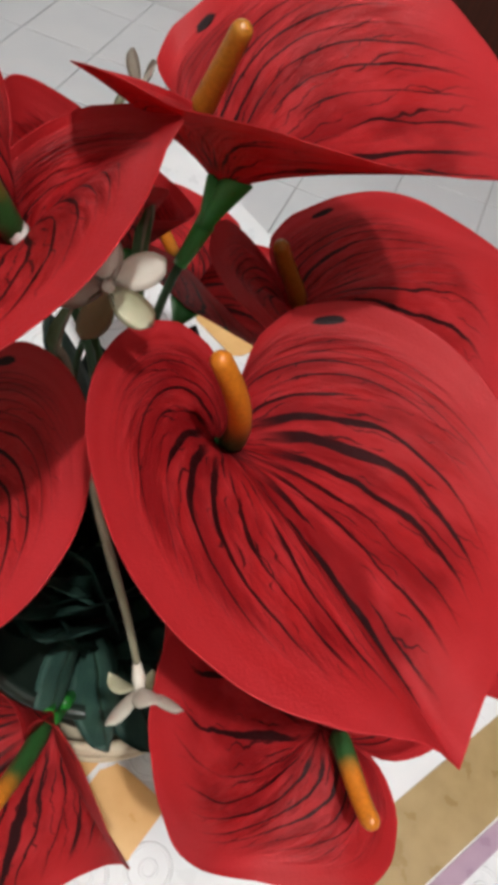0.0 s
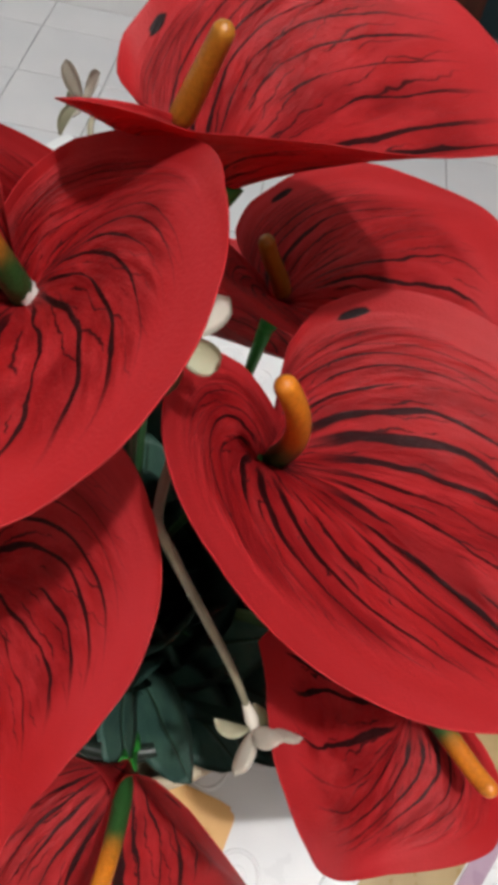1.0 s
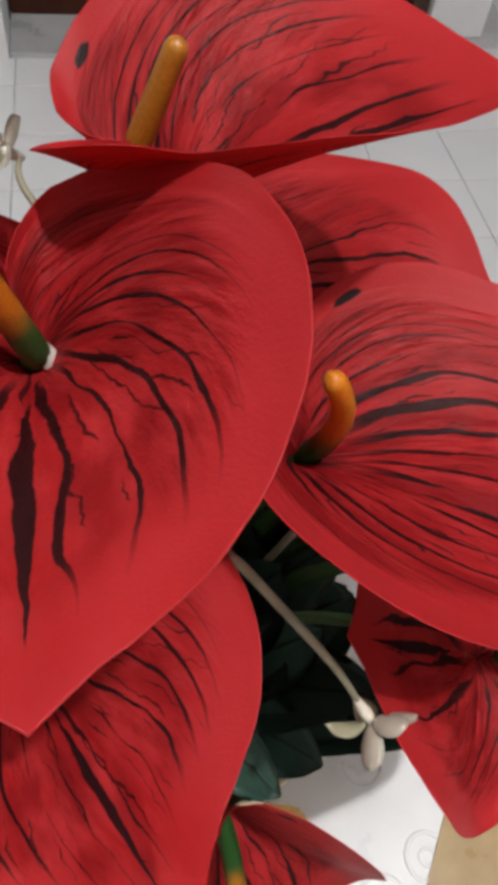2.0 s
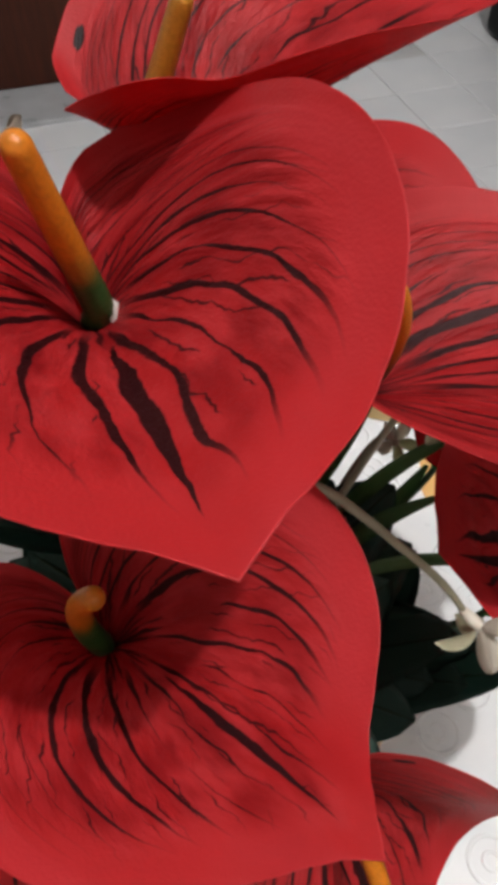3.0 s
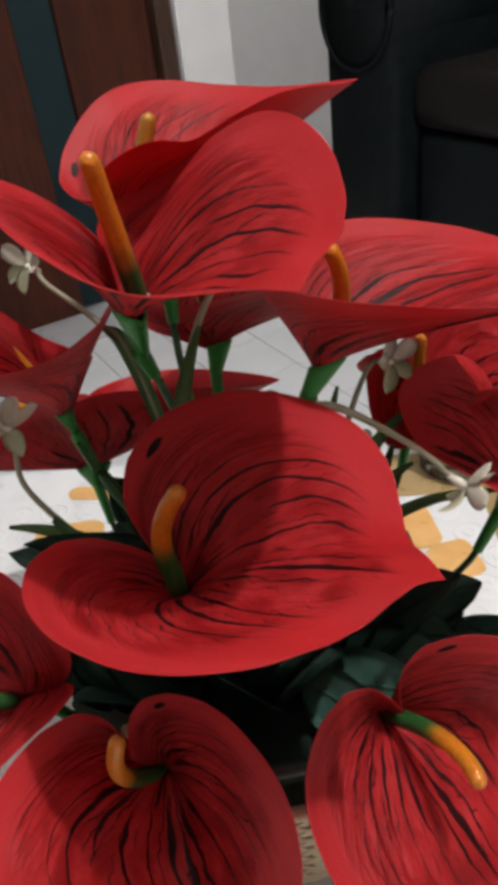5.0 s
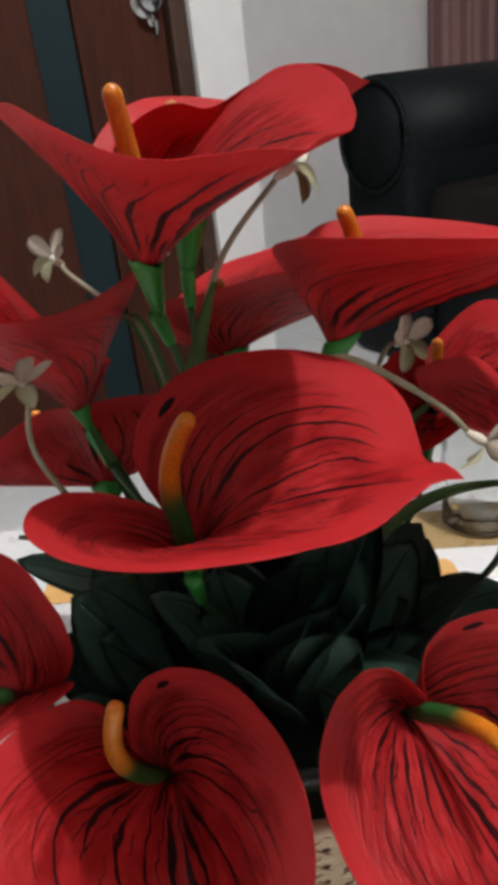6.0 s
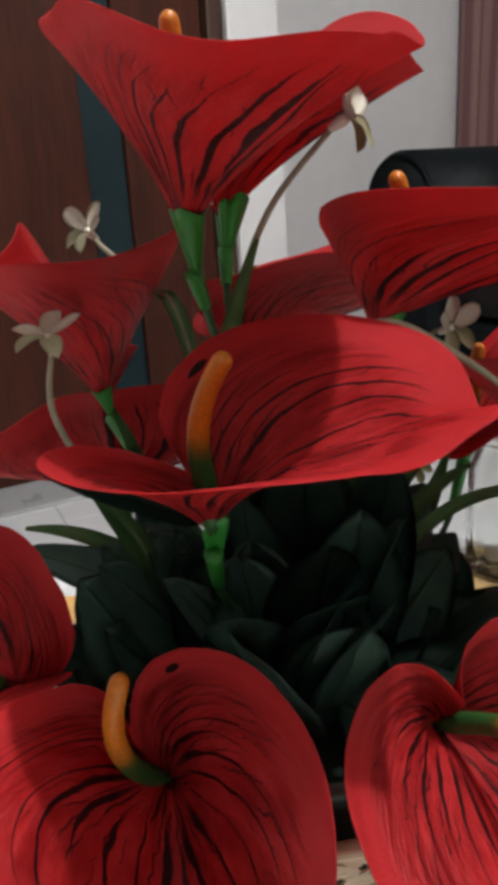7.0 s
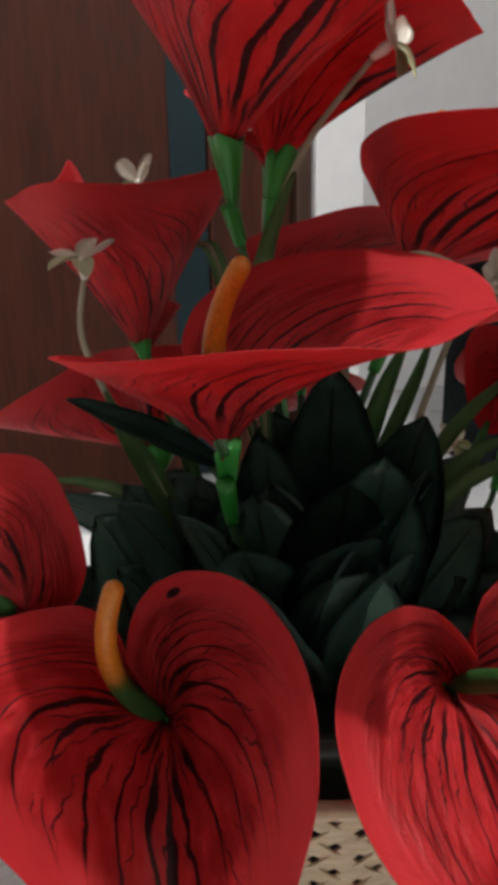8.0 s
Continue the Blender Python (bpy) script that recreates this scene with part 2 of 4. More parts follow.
def thing(name, place, label, category, group="", kind="", turn=0.0):
    ob = new(name)
    ob.empty_display_size = 0.02
    ob.matrix_basis = Matrix.Translation(place) @ Matrix.Rotation(turn, 4, "Z")
    return tagged(ob, label, category, group, kind)


def bevelled(bm, width, segments=2):
    bmesh.ops.bevel(bm, geom=bm.edges[:], offset=width, segments=segments, affect="EDGES", profile=0.5)
    return bm


def box(size, centre=(0, 0, 0), bevel=0.0, bm=None):
    bm = bm or bmesh.new()
    made = bmesh.ops.create_cube(bm, size=1.0, matrix=Matrix.Translation(centre) @ Matrix.Diagonal((*size, 1)))
    if bevel:
        edges = {e for v in made["verts"] for e in v.link_edges}
        bmesh.ops.bevel(bm, geom=list(edges), offset=bevel, segments=2, affect="EDGES", profile=0.5)
    return bm


def tube(points, radii, sides=12, cap=True):
    """A round tube through the points, with a UV map 'along' that runs from foot to tip."""
    bm = bmesh.new()
    uv = bm.loops.layers.uv.new("along")
    rings, count = [], len(points)
    side = Vector((1, 0.13, 0.07))
    for i, p in enumerate(points):
        ahead = (Vector(points[min(i + 1, count - 1)]) - Vector(points[max(i - 1, 0)])).normalized()
        a = (side - ahead * side.dot(ahead)).normalized()
        b = ahead.cross(a)
        side = a
        rings.append([bm.verts.new(Vector(p) + radii[i] * (math.cos(t) * a + math.sin(t) * b)) for t in (2 * math.pi * k / sides for k in range(sides))])
    for i in range(count - 1):
        for k in range(sides):
            quad = [rings[i][k], rings[i][(k + 1) % sides], rings[i + 1][(k + 1) % sides], rings[i + 1][k]]
            face = bm.faces.new(quad)
            for loop, (s, t) in zip(face.loops, ((k, i), (k + 1, i), (k + 1, i + 1), (k, i + 1))):
                loop[uv].uv = (s / sides, t / (count - 1))
    if cap:
        for ring, t in ((rings[0][::-1], 0.0), (rings[-1], 1.0)):
            for loop in bm.faces.new(ring).loops:
                loop[uv].uv = (0.5, t)
    return bm


def bezier(a, b, c, d, n):
    a, b, c, d = (Vector(p) for p in (a, b, c, d))
    return [a * (1 - t) ** 3 + b * 3 * t * (1 - t) ** 2 + c * 3 * t * t * (1 - t) + d * t**3 for t in (i / n for i in range(n + 1))]


def lathe(profile, sides=32):
    """A turned body: profile of (radius, height)."""
    bm = bmesh.new()
    rings = [[bm.verts.new((r * math.cos(t), r * math.sin(t), z)) for t in (2 * math.pi * k / sides for k in range(sides))] for r, z in profile]
    for low, high in zip(rings, rings[1:]):
        for k in range(sides):
            bm.faces.new((low[k], low[(k + 1) % sides], high[(k + 1) % sides], high[k]))
    bm.faces.new(rings[0][::-1])
    bm.faces.new(rings[-1])
    return bm


def thicken(ob, depth):
    mod = ob.modifiers.new("thickness", "SOLIDIFY")
    mod.thickness, mod.offset = depth, 0.0
    return ob


# ---- the room: its walls stand 26 degrees askew to the view ----
FLOOR_Z, TABLE_Z, ROOM_TURN = -0.60, -0.165, radians(26)
ROOM = Matrix.Rotation(ROOM_TURN, 4, "Z")


def room_thing(name, u, v, z, label, category, kind="structure", group=""):
    """A thing at a place given along the room's walls."""
    return thing(name, ROOM @ Vector((u, v, z)), label, category, group, kind, ROOM_TURN)


def slab(name, u0, u1, v0, v1, z0, z1, material, label, category):
    ob = mesh_object(name, box((u1 - u0, v1 - v0, z1 - z0), (0, 0, 0), 0.004), material, False)
    ob.matrix_basis = ROOM @ Matrix.Translation(((u0 + u1) / 2, (v0 + v1) / 2, (z0 + z1) / 2))
    return tagged(ob, label, category, kind="structure")


CEIL_Z = 2.05
slab("wall_door_side", -2.2, -0.165, 1.47, 1.75, FLOOR_Z, CEIL_Z, WALL, "white painted wall beside the wooden door", "wall")
slab("wall_door_head", -0.165, 0.772, 1.60, 1.75, FLOOR_Z + 2.12, CEIL_Z, WALL, "white painted wall above the wooden door", "wall")
slab("wall_pier", 0.772, 0.912, 1.585, 2.42, FLOOR_Z, CEIL_Z, WALL, "narrow white pier between door and sofa corner", "wall")
slab("wall_back", 0.912, 3.6, 2.42, 2.56, FLOOR_Z, CEIL_Z, WALL, "white painted wall behind the sofa and curtain", "wall")
# Three unseen walls, added to close the room and hold down its bounce.
slab("wall_right", 3.6, 3.75, -2.4, 2.56, FLOOR_Z, CEIL_Z, UNSEEN_WALL, "unseen side wall added to close the room, toned to limit bounced light", "wall")
slab("wall_left", -2.35, -2.2, -2.4, 1.75, FLOOR_Z, CEIL_Z, UNSEEN_WALL, "unseen side wall added to close the room, toned to limit bounced light", "wall")
slab("wall_front", -2.35, 3.75, -1.85, -1.7, FLOOR_Z, CEIL_Z, UNSEEN_WALL, "unseen wall added behind the camera, toned to limit bounced light", "wall")
# Ceiling out of view, added as a lid that returns little light.
slab("ceiling", -2.35, 3.75, -2.55, 2.56, CEIL_Z, CEIL_Z + 0.1, UNSEEN_CEILING, "unseen ceiling added over the room, greyed to limit bounced light", "ceiling")
# Low grey strip between the white tiles and the door leaf.
slab("door_sill", -0.165, 0.772, 1.475, 1.75, FLOOR_Z - 0.02, FLOOR_Z + 0.012, GREY_STRIP, "low grey strip along the foot of the wooden door", "door sill")


def turned(u, z, profile, sides=28):
    """A turned fitting on the door's face: profile of (radius, distance out of the leaf)."""
    bm = bmesh.new()
    rings = [[bm.verts.new((u + r * math.cos(a), y, z + r * math.sin(a))) for a in (2 * math.pi * k / sides for k in range(sides))] for r, y in profile]
    for low, high in zip(rings, rings[1:]):
        for k in range(sides):
            bm.faces.new((low[k], low[(k + 1) % sides], high[(k + 1) % sides], high[k]))
    bm.faces.new(rings[0][::-1])
    bm.faces.new(rings[-1])
    return bm


def knob_mesh(u, z):
    return turned(u, z, [(0.012, -0.027), (0.012, -0.042), (0.022, -0.048), (0.029, -0.056), (0.030, -0.066), (0.025, -0.076), (0.013, -0.081), (0.004, -0.082)])


def disc_mesh(u, z, radius, y0, y1):
    return turned(u, z, [(radius, y0), (radius, y1 + 0.0015), (radius - 0.0015, y1)])


def door():
    leaf = room_thing("door_1", 0.282, 1.66, FLOOR_Z + 0.012, "red-brown wooden door with a dark blue-green glass strip, closed", "door")
    height = 2.06
    for name, u0, u1 in (("stile", -0.445, 0.126), ("stile", 0.224, 0.444)):
        part(name, box((u1 - u0, 0.045, height), ((u0 + u1) / 2, 0, height / 2), 0.004), DOOR_WOOD, leaf, smooth=False)
    part("glass_strip", box((0.096, 0.02, height - 0.02), (0.175, 0.006, height / 2)), DOOR_PANEL, leaf, "dark blue-green glass strip", False)
    for u in (-0.4255 - 0.0415, 0.4665):
        part("jamb", box((0.043, 0.10, height + 0.04), (u, -0.01, (height + 0.04) / 2), 0.006), FRAME_WOOD, leaf, "dark wooden door frame", False)
    part("lintel", box((0.89, 0.10, 0.04), (0, -0.01, height + 0.021), 0.006), FRAME_WOOD, leaf, "dark wooden door frame", False)
    knob = part("knob", knob_mesh(0.398, 0.955), CHROME, leaf, "round brushed chrome door knob")
    part("rosette", disc_mesh(0.398, 0.955, 0.034, -0.0225, -0.028), CHROME, knob)
    key = box((0.009, 0.003, 0.030), (0.418, -0.036, 0.900), 0.001)
    part("key", key, CHROME, knob, "small key hanging from the lock")
    part("keyhole_plate", disc_mesh(0.412, 0.915, 0.013, -0.0225, -0.030), CHROME, knob)


door()


def floor():
    base = slab("floor", -2.35, 3.75, -2.55, 2.56, FLOOR_Z - 0.06, FLOOR_Z - 0.003, GROUT, "white square floor tiles with grey grout", "floor")
    pitch, gap = 0.166, 0.0024
    data = bpy.data.meshes.new("tile")
    bm = box((pitch - gap, pitch - gap, 0.008), (0, 0, 0), 0.0012)
    bm.to_mesh(data)
    bm.free()
    data.materials.append(TILE)
    centre = base.matrix_basis.translation
    rest = bmesh.new()
    for i in range(-13, 22):
        for j in range(-14, 15):
            u, v = 0.677 + (i - 4.5) * pitch, 1.039 + (j - 5.5) * pitch
            if not (-2.2 < u < 3.6 and -2.4 < v < 2.42) or (v > 1.40 and u < 0.95 and not v < 1.47):
                continue
            if -0.75 < u < 1.6 and 0.55 < v < 2.0:
                tile = new("tile", data)
                tile.parent = base
                tile.matrix_parent_inverse = Matrix.Identity(4)
                tile.matrix_basis = base.matrix_basis.inverted() @ ROOM @ Matrix.Translation((u, v, FLOOR_Z - 0.003))
            else:
                bmesh.ops.create_cube(rest, size=1.0, matrix=ROOM @ Matrix.Translation((u, v, FLOOR_Z - 0.003)) @ Matrix.Diagonal((pitch - gap, pitch - gap, 0.008, 1)))
    far = mesh_object("tile_field", rest, TILE, False)
    far.parent = base
    far.matrix_parent_inverse = base.matrix_basis.inverted()
    tagged(far, "white square floor tiles", kind="stuff")


def cushion(size, centre, bevel):
    bm = box(size, centre)
    return bevelled(bm, bevel, 4)


def sofa():
    """A broad leather sofa with rolled arms; its near arm's round end faces the table."""
    seat_h, arm_top = 0.42, 0.755
    s = room_thing("sofa", 1.585, 0.60, FLOOR_Z, "black leather sofa with high rolled arms on tiled floor", "sofa", "")
    s.matrix_basis = s.matrix_basis @ Matrix.Rotation(radians(-90), 4, "Z")
    part("base", cushion((1.47, 0.66, 0.32), (0, 0.02, 0.165), 0.03), LEATHER, s)
    for x in (-0.385, 0.385):
        part("seat_cushion", cushion((0.76, 0.60, 0.15), (x, -0.02, 0.405), 0.05), SEAT_LEATHER, s, "nearly black leather seat cushion")
        part("back_cushion", cushion((0.76, 0.20, 0.42), (x, 0.25, 0.66), 0.08), LEATHER, s)
    part("backrest", cushion((2.0, 0.16, 0.80), (0, 0.34, 0.46), 0.06), LEATHER, s)
    for sign in (-1, 1):
        x = sign * 0.88
        arm = part("arm", cushion((0.28, 0.74, 0.62), (x, -0.01, 0.31), 0.03), LEATHER, s, "rolled black leather arm")
        roll = tube([(x, -0.37, arm_top - 0.147), (x, -0.385, arm_top - 0.147), (x, -0.375, arm_top - 0.147), (x, 0.36, arm_top - 0.147)], [0.12, 0.12, 0.150, 0.150], 40)
        part("arm_roll", roll, LEATHER, arm)
        piping = tube([(x + 0.138 * math.cos(t), -0.384, arm_top - 0.147 + 0.138 * math.sin(t)) for t in (2 * math.pi * k / 40 for k in range(41))], [0.006] * 41, 8)
        part("piping", piping, LEATHER, arm)


def curtain():
    ob = room_thing("curtain", 2.75, 2.36, FLOOR_Z, "dusty pink striped curtain hanging in folds", "curtain", "")
    bm = bmesh.new()
    uv = bm.loops.layers.uv.new("along")
    cols, rows, width, height = 120, 12, 1.10, 2.2
    grid = []
    for j in range(rows + 1):
        line = []
        for i in range(cols + 1):
            s = i / cols
            y = 0.028 * math.sin(s * 62 + 0.8 * math.sin(s * 17)) + 0.012 * noise.noise((s * 6, j * 0.3, 1))
            line.append(bm.verts.new(((s - 0.5) * width, y, 0.12 + height * j / rows)))
        grid.append(line)
    for j in range(rows):
        for i in range(cols):
            face = bm.faces.new((grid[j][i], grid[j][i + 1], grid[j + 1][i + 1], grid[j + 1][i]))
            for loop, (a, b) in zip(face.loops, ((i, j), (i + 1, j), (i + 1, j + 1), (i, j + 1))):
                loop[uv].uv = (a / cols, b / rows)
    thicken(part("cloth", bm, CURTAIN, ob), 0.002)
    part("rod", tube([(-0.6, 0, 2.34), (0.6, 0, 2.34)], [0.012, 0.012]), CHROME, ob, "metal curtain rod")


sofa()
curtain()

# ---- the coffee table with its printed vinyl cover ----
TABLE = Matrix.Translation((-0.03, -0.03, 0)) @ Matrix.Rotation(radians(-7), 4, "Z")


def table():
    t = thing("coffee_table", TABLE @ Vector((0, 0, FLOOR_Z)), "low wooden coffee table under a white vinyl cover", "table", turn=radians(-7))
    top = TABLE_Z - FLOOR_Z - 0.004
    part("tabletop", box((0.62, 0.62, 0.024), (0, 0, top - 0.012), 0.004), TABLE_WOOD, t)
    for x in (-0.27, 0.27):
        for y in (-0.27, 0.27):
            part("leg", box((0.045, 0.045, top - 0.026), (x, y, (top - 0.024) / 2), 0.004), TABLE_WOOD, t)
    for y in (-0.27, 0.27):
        part("apron", box((0.49, 0.02, 0.06), (0, y, top - 0.056), 0.002), TABLE_WOOD, t)


def rounded_patch(w, h, r, lift, wobble, rng):
    """A printed patch with rounded corners and a slightly uneven outline."""
    bm = bmesh.new()
    ring = []
    for cx, cy, a0 in ((w / 2 - r, h / 2 - r, 0), (-w / 2 + r, h / 2 - r, 90), (-w / 2 + r, -h / 2 + r, 180), (w / 2 - r, -h / 2 + r, 270)):
        for k in range(7):
            a = radians(a0 + k * 15)
            ring.append((cx + r * math.cos(a) + rng.uniform(-wobble, wobble), cy + r * math.sin(a) + rng.uniform(-wobble, wobble)))
    low = [bm.verts.new((x, y, 0)) for x, y in ring]
    high = [bm.verts.new((x, y, lift)) for x, y in ring]
    bm.faces.new(high)
    for k in range(len(ring)):
        bm.faces.new((low[k], low[(k + 1) % len(ring)], high[(k + 1) % len(ring)], high[k]))
    return bm


def ring_relief(bm, x, y, z, radius, thick):
    """An embossed ring standing a little proud of the vinyl."""
    sides, rows = 24, 5
    for i in range(sides):
        quad = []
        a0, a1 = 2 * math.pi * i / sides, 2 * math.pi * (i + 1) / sides
        for j in range(rows):
            b0, b1 = math.pi * j / rows, math.pi * (j + 1) / rows
            pts = []
            for a, b in ((a0, b0), (a1, b0), (a1, b1), (a0, b1)):
                rr = radius + thick * math.cos(b)
                pts.append(bm.verts.new((x + rr * math.cos(a), y + rr * math.sin(a), z - 0.0004 + 0.7 * thick * math.sin(b))))
            bm.faces.new(pts)


def table_cover():
    cover = thing("table_cover", TABLE @ Vector((0, 0, TABLE_Z)), "white embossed vinyl cover with orange and tan print on table", "tablecloth", turn=radians(-7))
    rng = random.Random(5)
    part("sheet", box((0.66, 0.65, 0.0032), (0, 0, -0.002), 0.0008), CLOTH, cover, smooth=False)
    for y0, y1, x0, x1 in ((0.262, 0.312, 0.06, 0.325),):
        part("border_band", box((x1 - x0, y1 - y0, 0.0006), ((x0 + x1) / 2, (y0 + y1) / 2, 0.0001)), TAN_PRINT, cover, "tan printed border", False)
    part("border_band", box((0.034, 0.52, 0.0006), (0.1815, 0.0, 0.0002)), TAN_PRINT, cover, "tan printed border", False)
    part("border_line", box((0.009, 0.52, 0.0006), (0.2040, 0.0, 0.0002)), MAUVE_PRINT, cover, "mauve printed border line", False)
    back = TABLE.inverted()
    for x, y, w, h, a in ((0.066, -0.018, 0.034, 0.034, 20), (0.031, -0.012, 0.026, 0.034, 20), (-0.131, 0.224, 0.05, 0.032, 5), (0.11, 0.182, 0.03, 0.04, 10), (0.127, 0.147, 0.03, 0.034, 15), (-0.112, 0.272, 0.05, 0.016, -7)):
        p = part("printed_patch", rounded_patch(w, h, 0.008, 0.0006, 0.0007, rng), ORANGE_PRINT, cover, "orange printed patch", False)
        p.matrix_basis = Matrix.Translation(back @ Vector((x, y, 0))) @ Matrix.Rotation(radians(a), 4, "Z")
    relief = bmesh.new()
    for i in range(-11, 12):
        for j in range(-11, 12):
            x, y = i * 0.027 + (0.0135 if j % 2 else 0.0), j * 0.0245
            if abs(x) < 0.31 and abs(y) < 0.30 and rng.random() < 0.8:
                ring_relief(relief, x, y, 0.0, 0.0100, 0.0011)
                ring_relief(relief, x, y, 0.0, 0.0036, 0.0009)
    rings = part("ring_relief", relief, CLOTH, cover)
    tagged(rings, "embossed rings in the vinyl", kind="stuff")


def glass_jar():
    j = thing("glass_jar", (0.158, 0.243, TABLE_Z + 0.0012), "clear ribbed glass jar with a chrome lid on the table", "jar")
    outer = [(0.018, 0.0), (0.026, 0.003), (0.027, 0.03), (0.0265, 0.075), (0.021, 0.088), (0.020, 0.098)]
    bm = bmesh.new()
    sides = 48
    inner = [(r - 0.003, max(z, 0.006)) for r, z in outer[::-1]]
    rings = []
    for n, (r, z) in enumerate(outer + inner):
        rings.append([bm.verts.new((r * (1 + (0.02 if n < 4 else 0) * math.cos(12 * t)) * math.cos(t), r * (1 + (0.02 if n < 4 else 0) * math.cos(12 * t)) * math.sin(t), z)) for t in (2 * math.pi * k / sides for k in range(sides))])
    for low, high in zip(rings, rings[1:]):
        for k in range(sides):
            bm.faces.new((low[k], low[(k + 1) % sides], high[(k + 1) % sides], high[k]))
    bm.faces.new(rings[0][::-1])
    bm.faces.new(rings[-1])
    part("glass_body", bm, GLASS, j)
    part("lid", lathe([(0.023, 0.093), (0.0245, 0.096), (0.0245, 0.110), (0.020, 0.116), (0.008, 0.119)], 40), CHROME, j, "chrome screw lid")


table()
table_cover()
glass_jar()


# ---- the flower arrangement ----
POT_X, POT_Y = 0.0, 0.025
SPATHE_POINTS = []
HEART_ANGLE = [radians(a) for a in (0, 6, 14, 25, 40, 60, 90, 115, 135, 152, 165, 174, 180)]
HEART_REACH = (1.0, 0.90, 0.81, 0.74, 0.68, 0.64, 0.61, 0.62, 0.62, 0.58, 0.47, 0.30, 0.16)


def heart_reach(angle):
    return float(np.interp(abs(angle), HEART_ANGLE, HEART_REACH))


def spathe_point(angle, rho, length, width, rise, reach, flare=0.74, point=(0, 0)):
    """A point of the heart-shaped bract in its own frame: x to the tip, z out of the funnel."""
    c, s, c2, s2, c3, s3 = math.cos(angle), math.sin(angle), math.cos(2 * angle), math.sin(2 * angle), math.cos(3 * angle), math.sin(3 * angle)
    r = heart_reach(angle) * length * (1 + point[0] * math.exp(-((angle / 0.22) ** 2)) + reach[0] * c + reach[1] * s + reach[2] * c2 + reach[3] * s2)
    z = length * (rise[0] + rise[1] * c + rise[2] * c2 + rise[3] * s + rise[4] * s2 + rise[5] * c3 + rise[6] * s3 + point[1] * math.exp(-((angle / 0.3) ** 2)))
    if len(rise) > 7:
        z += length * (rise[7] * math.cos(4 * angle) + rise[8] * math.sin(4 * angle))
    return Vector((r * c * rho, r * s * width * rho, z * rho**flare))


def spathe_mesh(turn, length, width, rise, reach, seed, flare, point):
    bm = bmesh.new()
    uv = bm.loops.layers.uv.new("vein")
    around, out = 112, 27
    grid = []
    for j in range(out + 1):
        rho = 1.0 if j == out else 0.004 + 0.990 * (j / (out - 1)) ** 0.9
        line = []
        for i in range(around + 1):
            angle = -math.pi + 2 * math.pi * i / around
            p = spathe_point(angle, rho, length, width, rise, reach, flare, point)
            ruffle = 0.010 * length * rho**2 * noise.noise((2.2 * math.cos(angle) + seed, 2.2 * math.sin(angle), 3.0 * rho))
            crease = 0.0075 * length * min(1.0, 2.5 * rho) * (1 - rho**3) * noise.noise((11 * angle, 1.3 * rho, seed))
            line.append((bm.verts.new(turn @ (p + Vector((0, 0, ruffle + crease)))), angle / (1 - 0.78 * rho * rho) / (2 * math.pi), rho))
        grid.append(line)
    for j in range(out):
        for i in range(around):
            quad = (grid[j][i], grid[j][i + 1], grid[j + 1][i + 1], grid[j + 1][i])
            face = bm.faces.new([q[0] for q in quad])
            for loop, q in zip(face.loops, quad):
                loop[uv].uv = (q[1], q[2])
    return bm


def calyx_mesh(turn, length, width, rise, reach, n, down, flare, cup):
    """The green cup that hugs the funnel from below and tapers into the sleeve."""
    bm = bmesh.new()
    rings, count = [], 24
    low = min(0.22 if cup > 0.006 else 0.09, max(0.05, (cup / (length * rise[0])) ** (1 / flare)))
    edge = []
    for k in range(count):
        angle = -math.pi + 2 * math.pi * k / count
        rim = low * (1 + 0.10 * math.cos(3 * angle + 1.0))
        edge.append(turn @ (spathe_point(angle, rim, length, width, rise, reach, flare) * 1.06) - n * 0.0012)
    for t in (0.0, 0.2, 0.4, 0.6, 0.8, 1.0):
        line = []
        for p in edge:
            flat = p - down * p.dot(down)
            end = down * 0.0095 + flat.normalized() * 0.0026
            line.append(p.lerp(end, t))
        rings.append(line)
    verts = [[bm.verts.new(p) for p in ring] for ring in rings]
    for a, b in zip(verts, verts[1:]):
        for k in range(count):
            bm.faces.new((a[k], a[(k + 1) % count], b[(k + 1) % count], b[k]))
    return bm


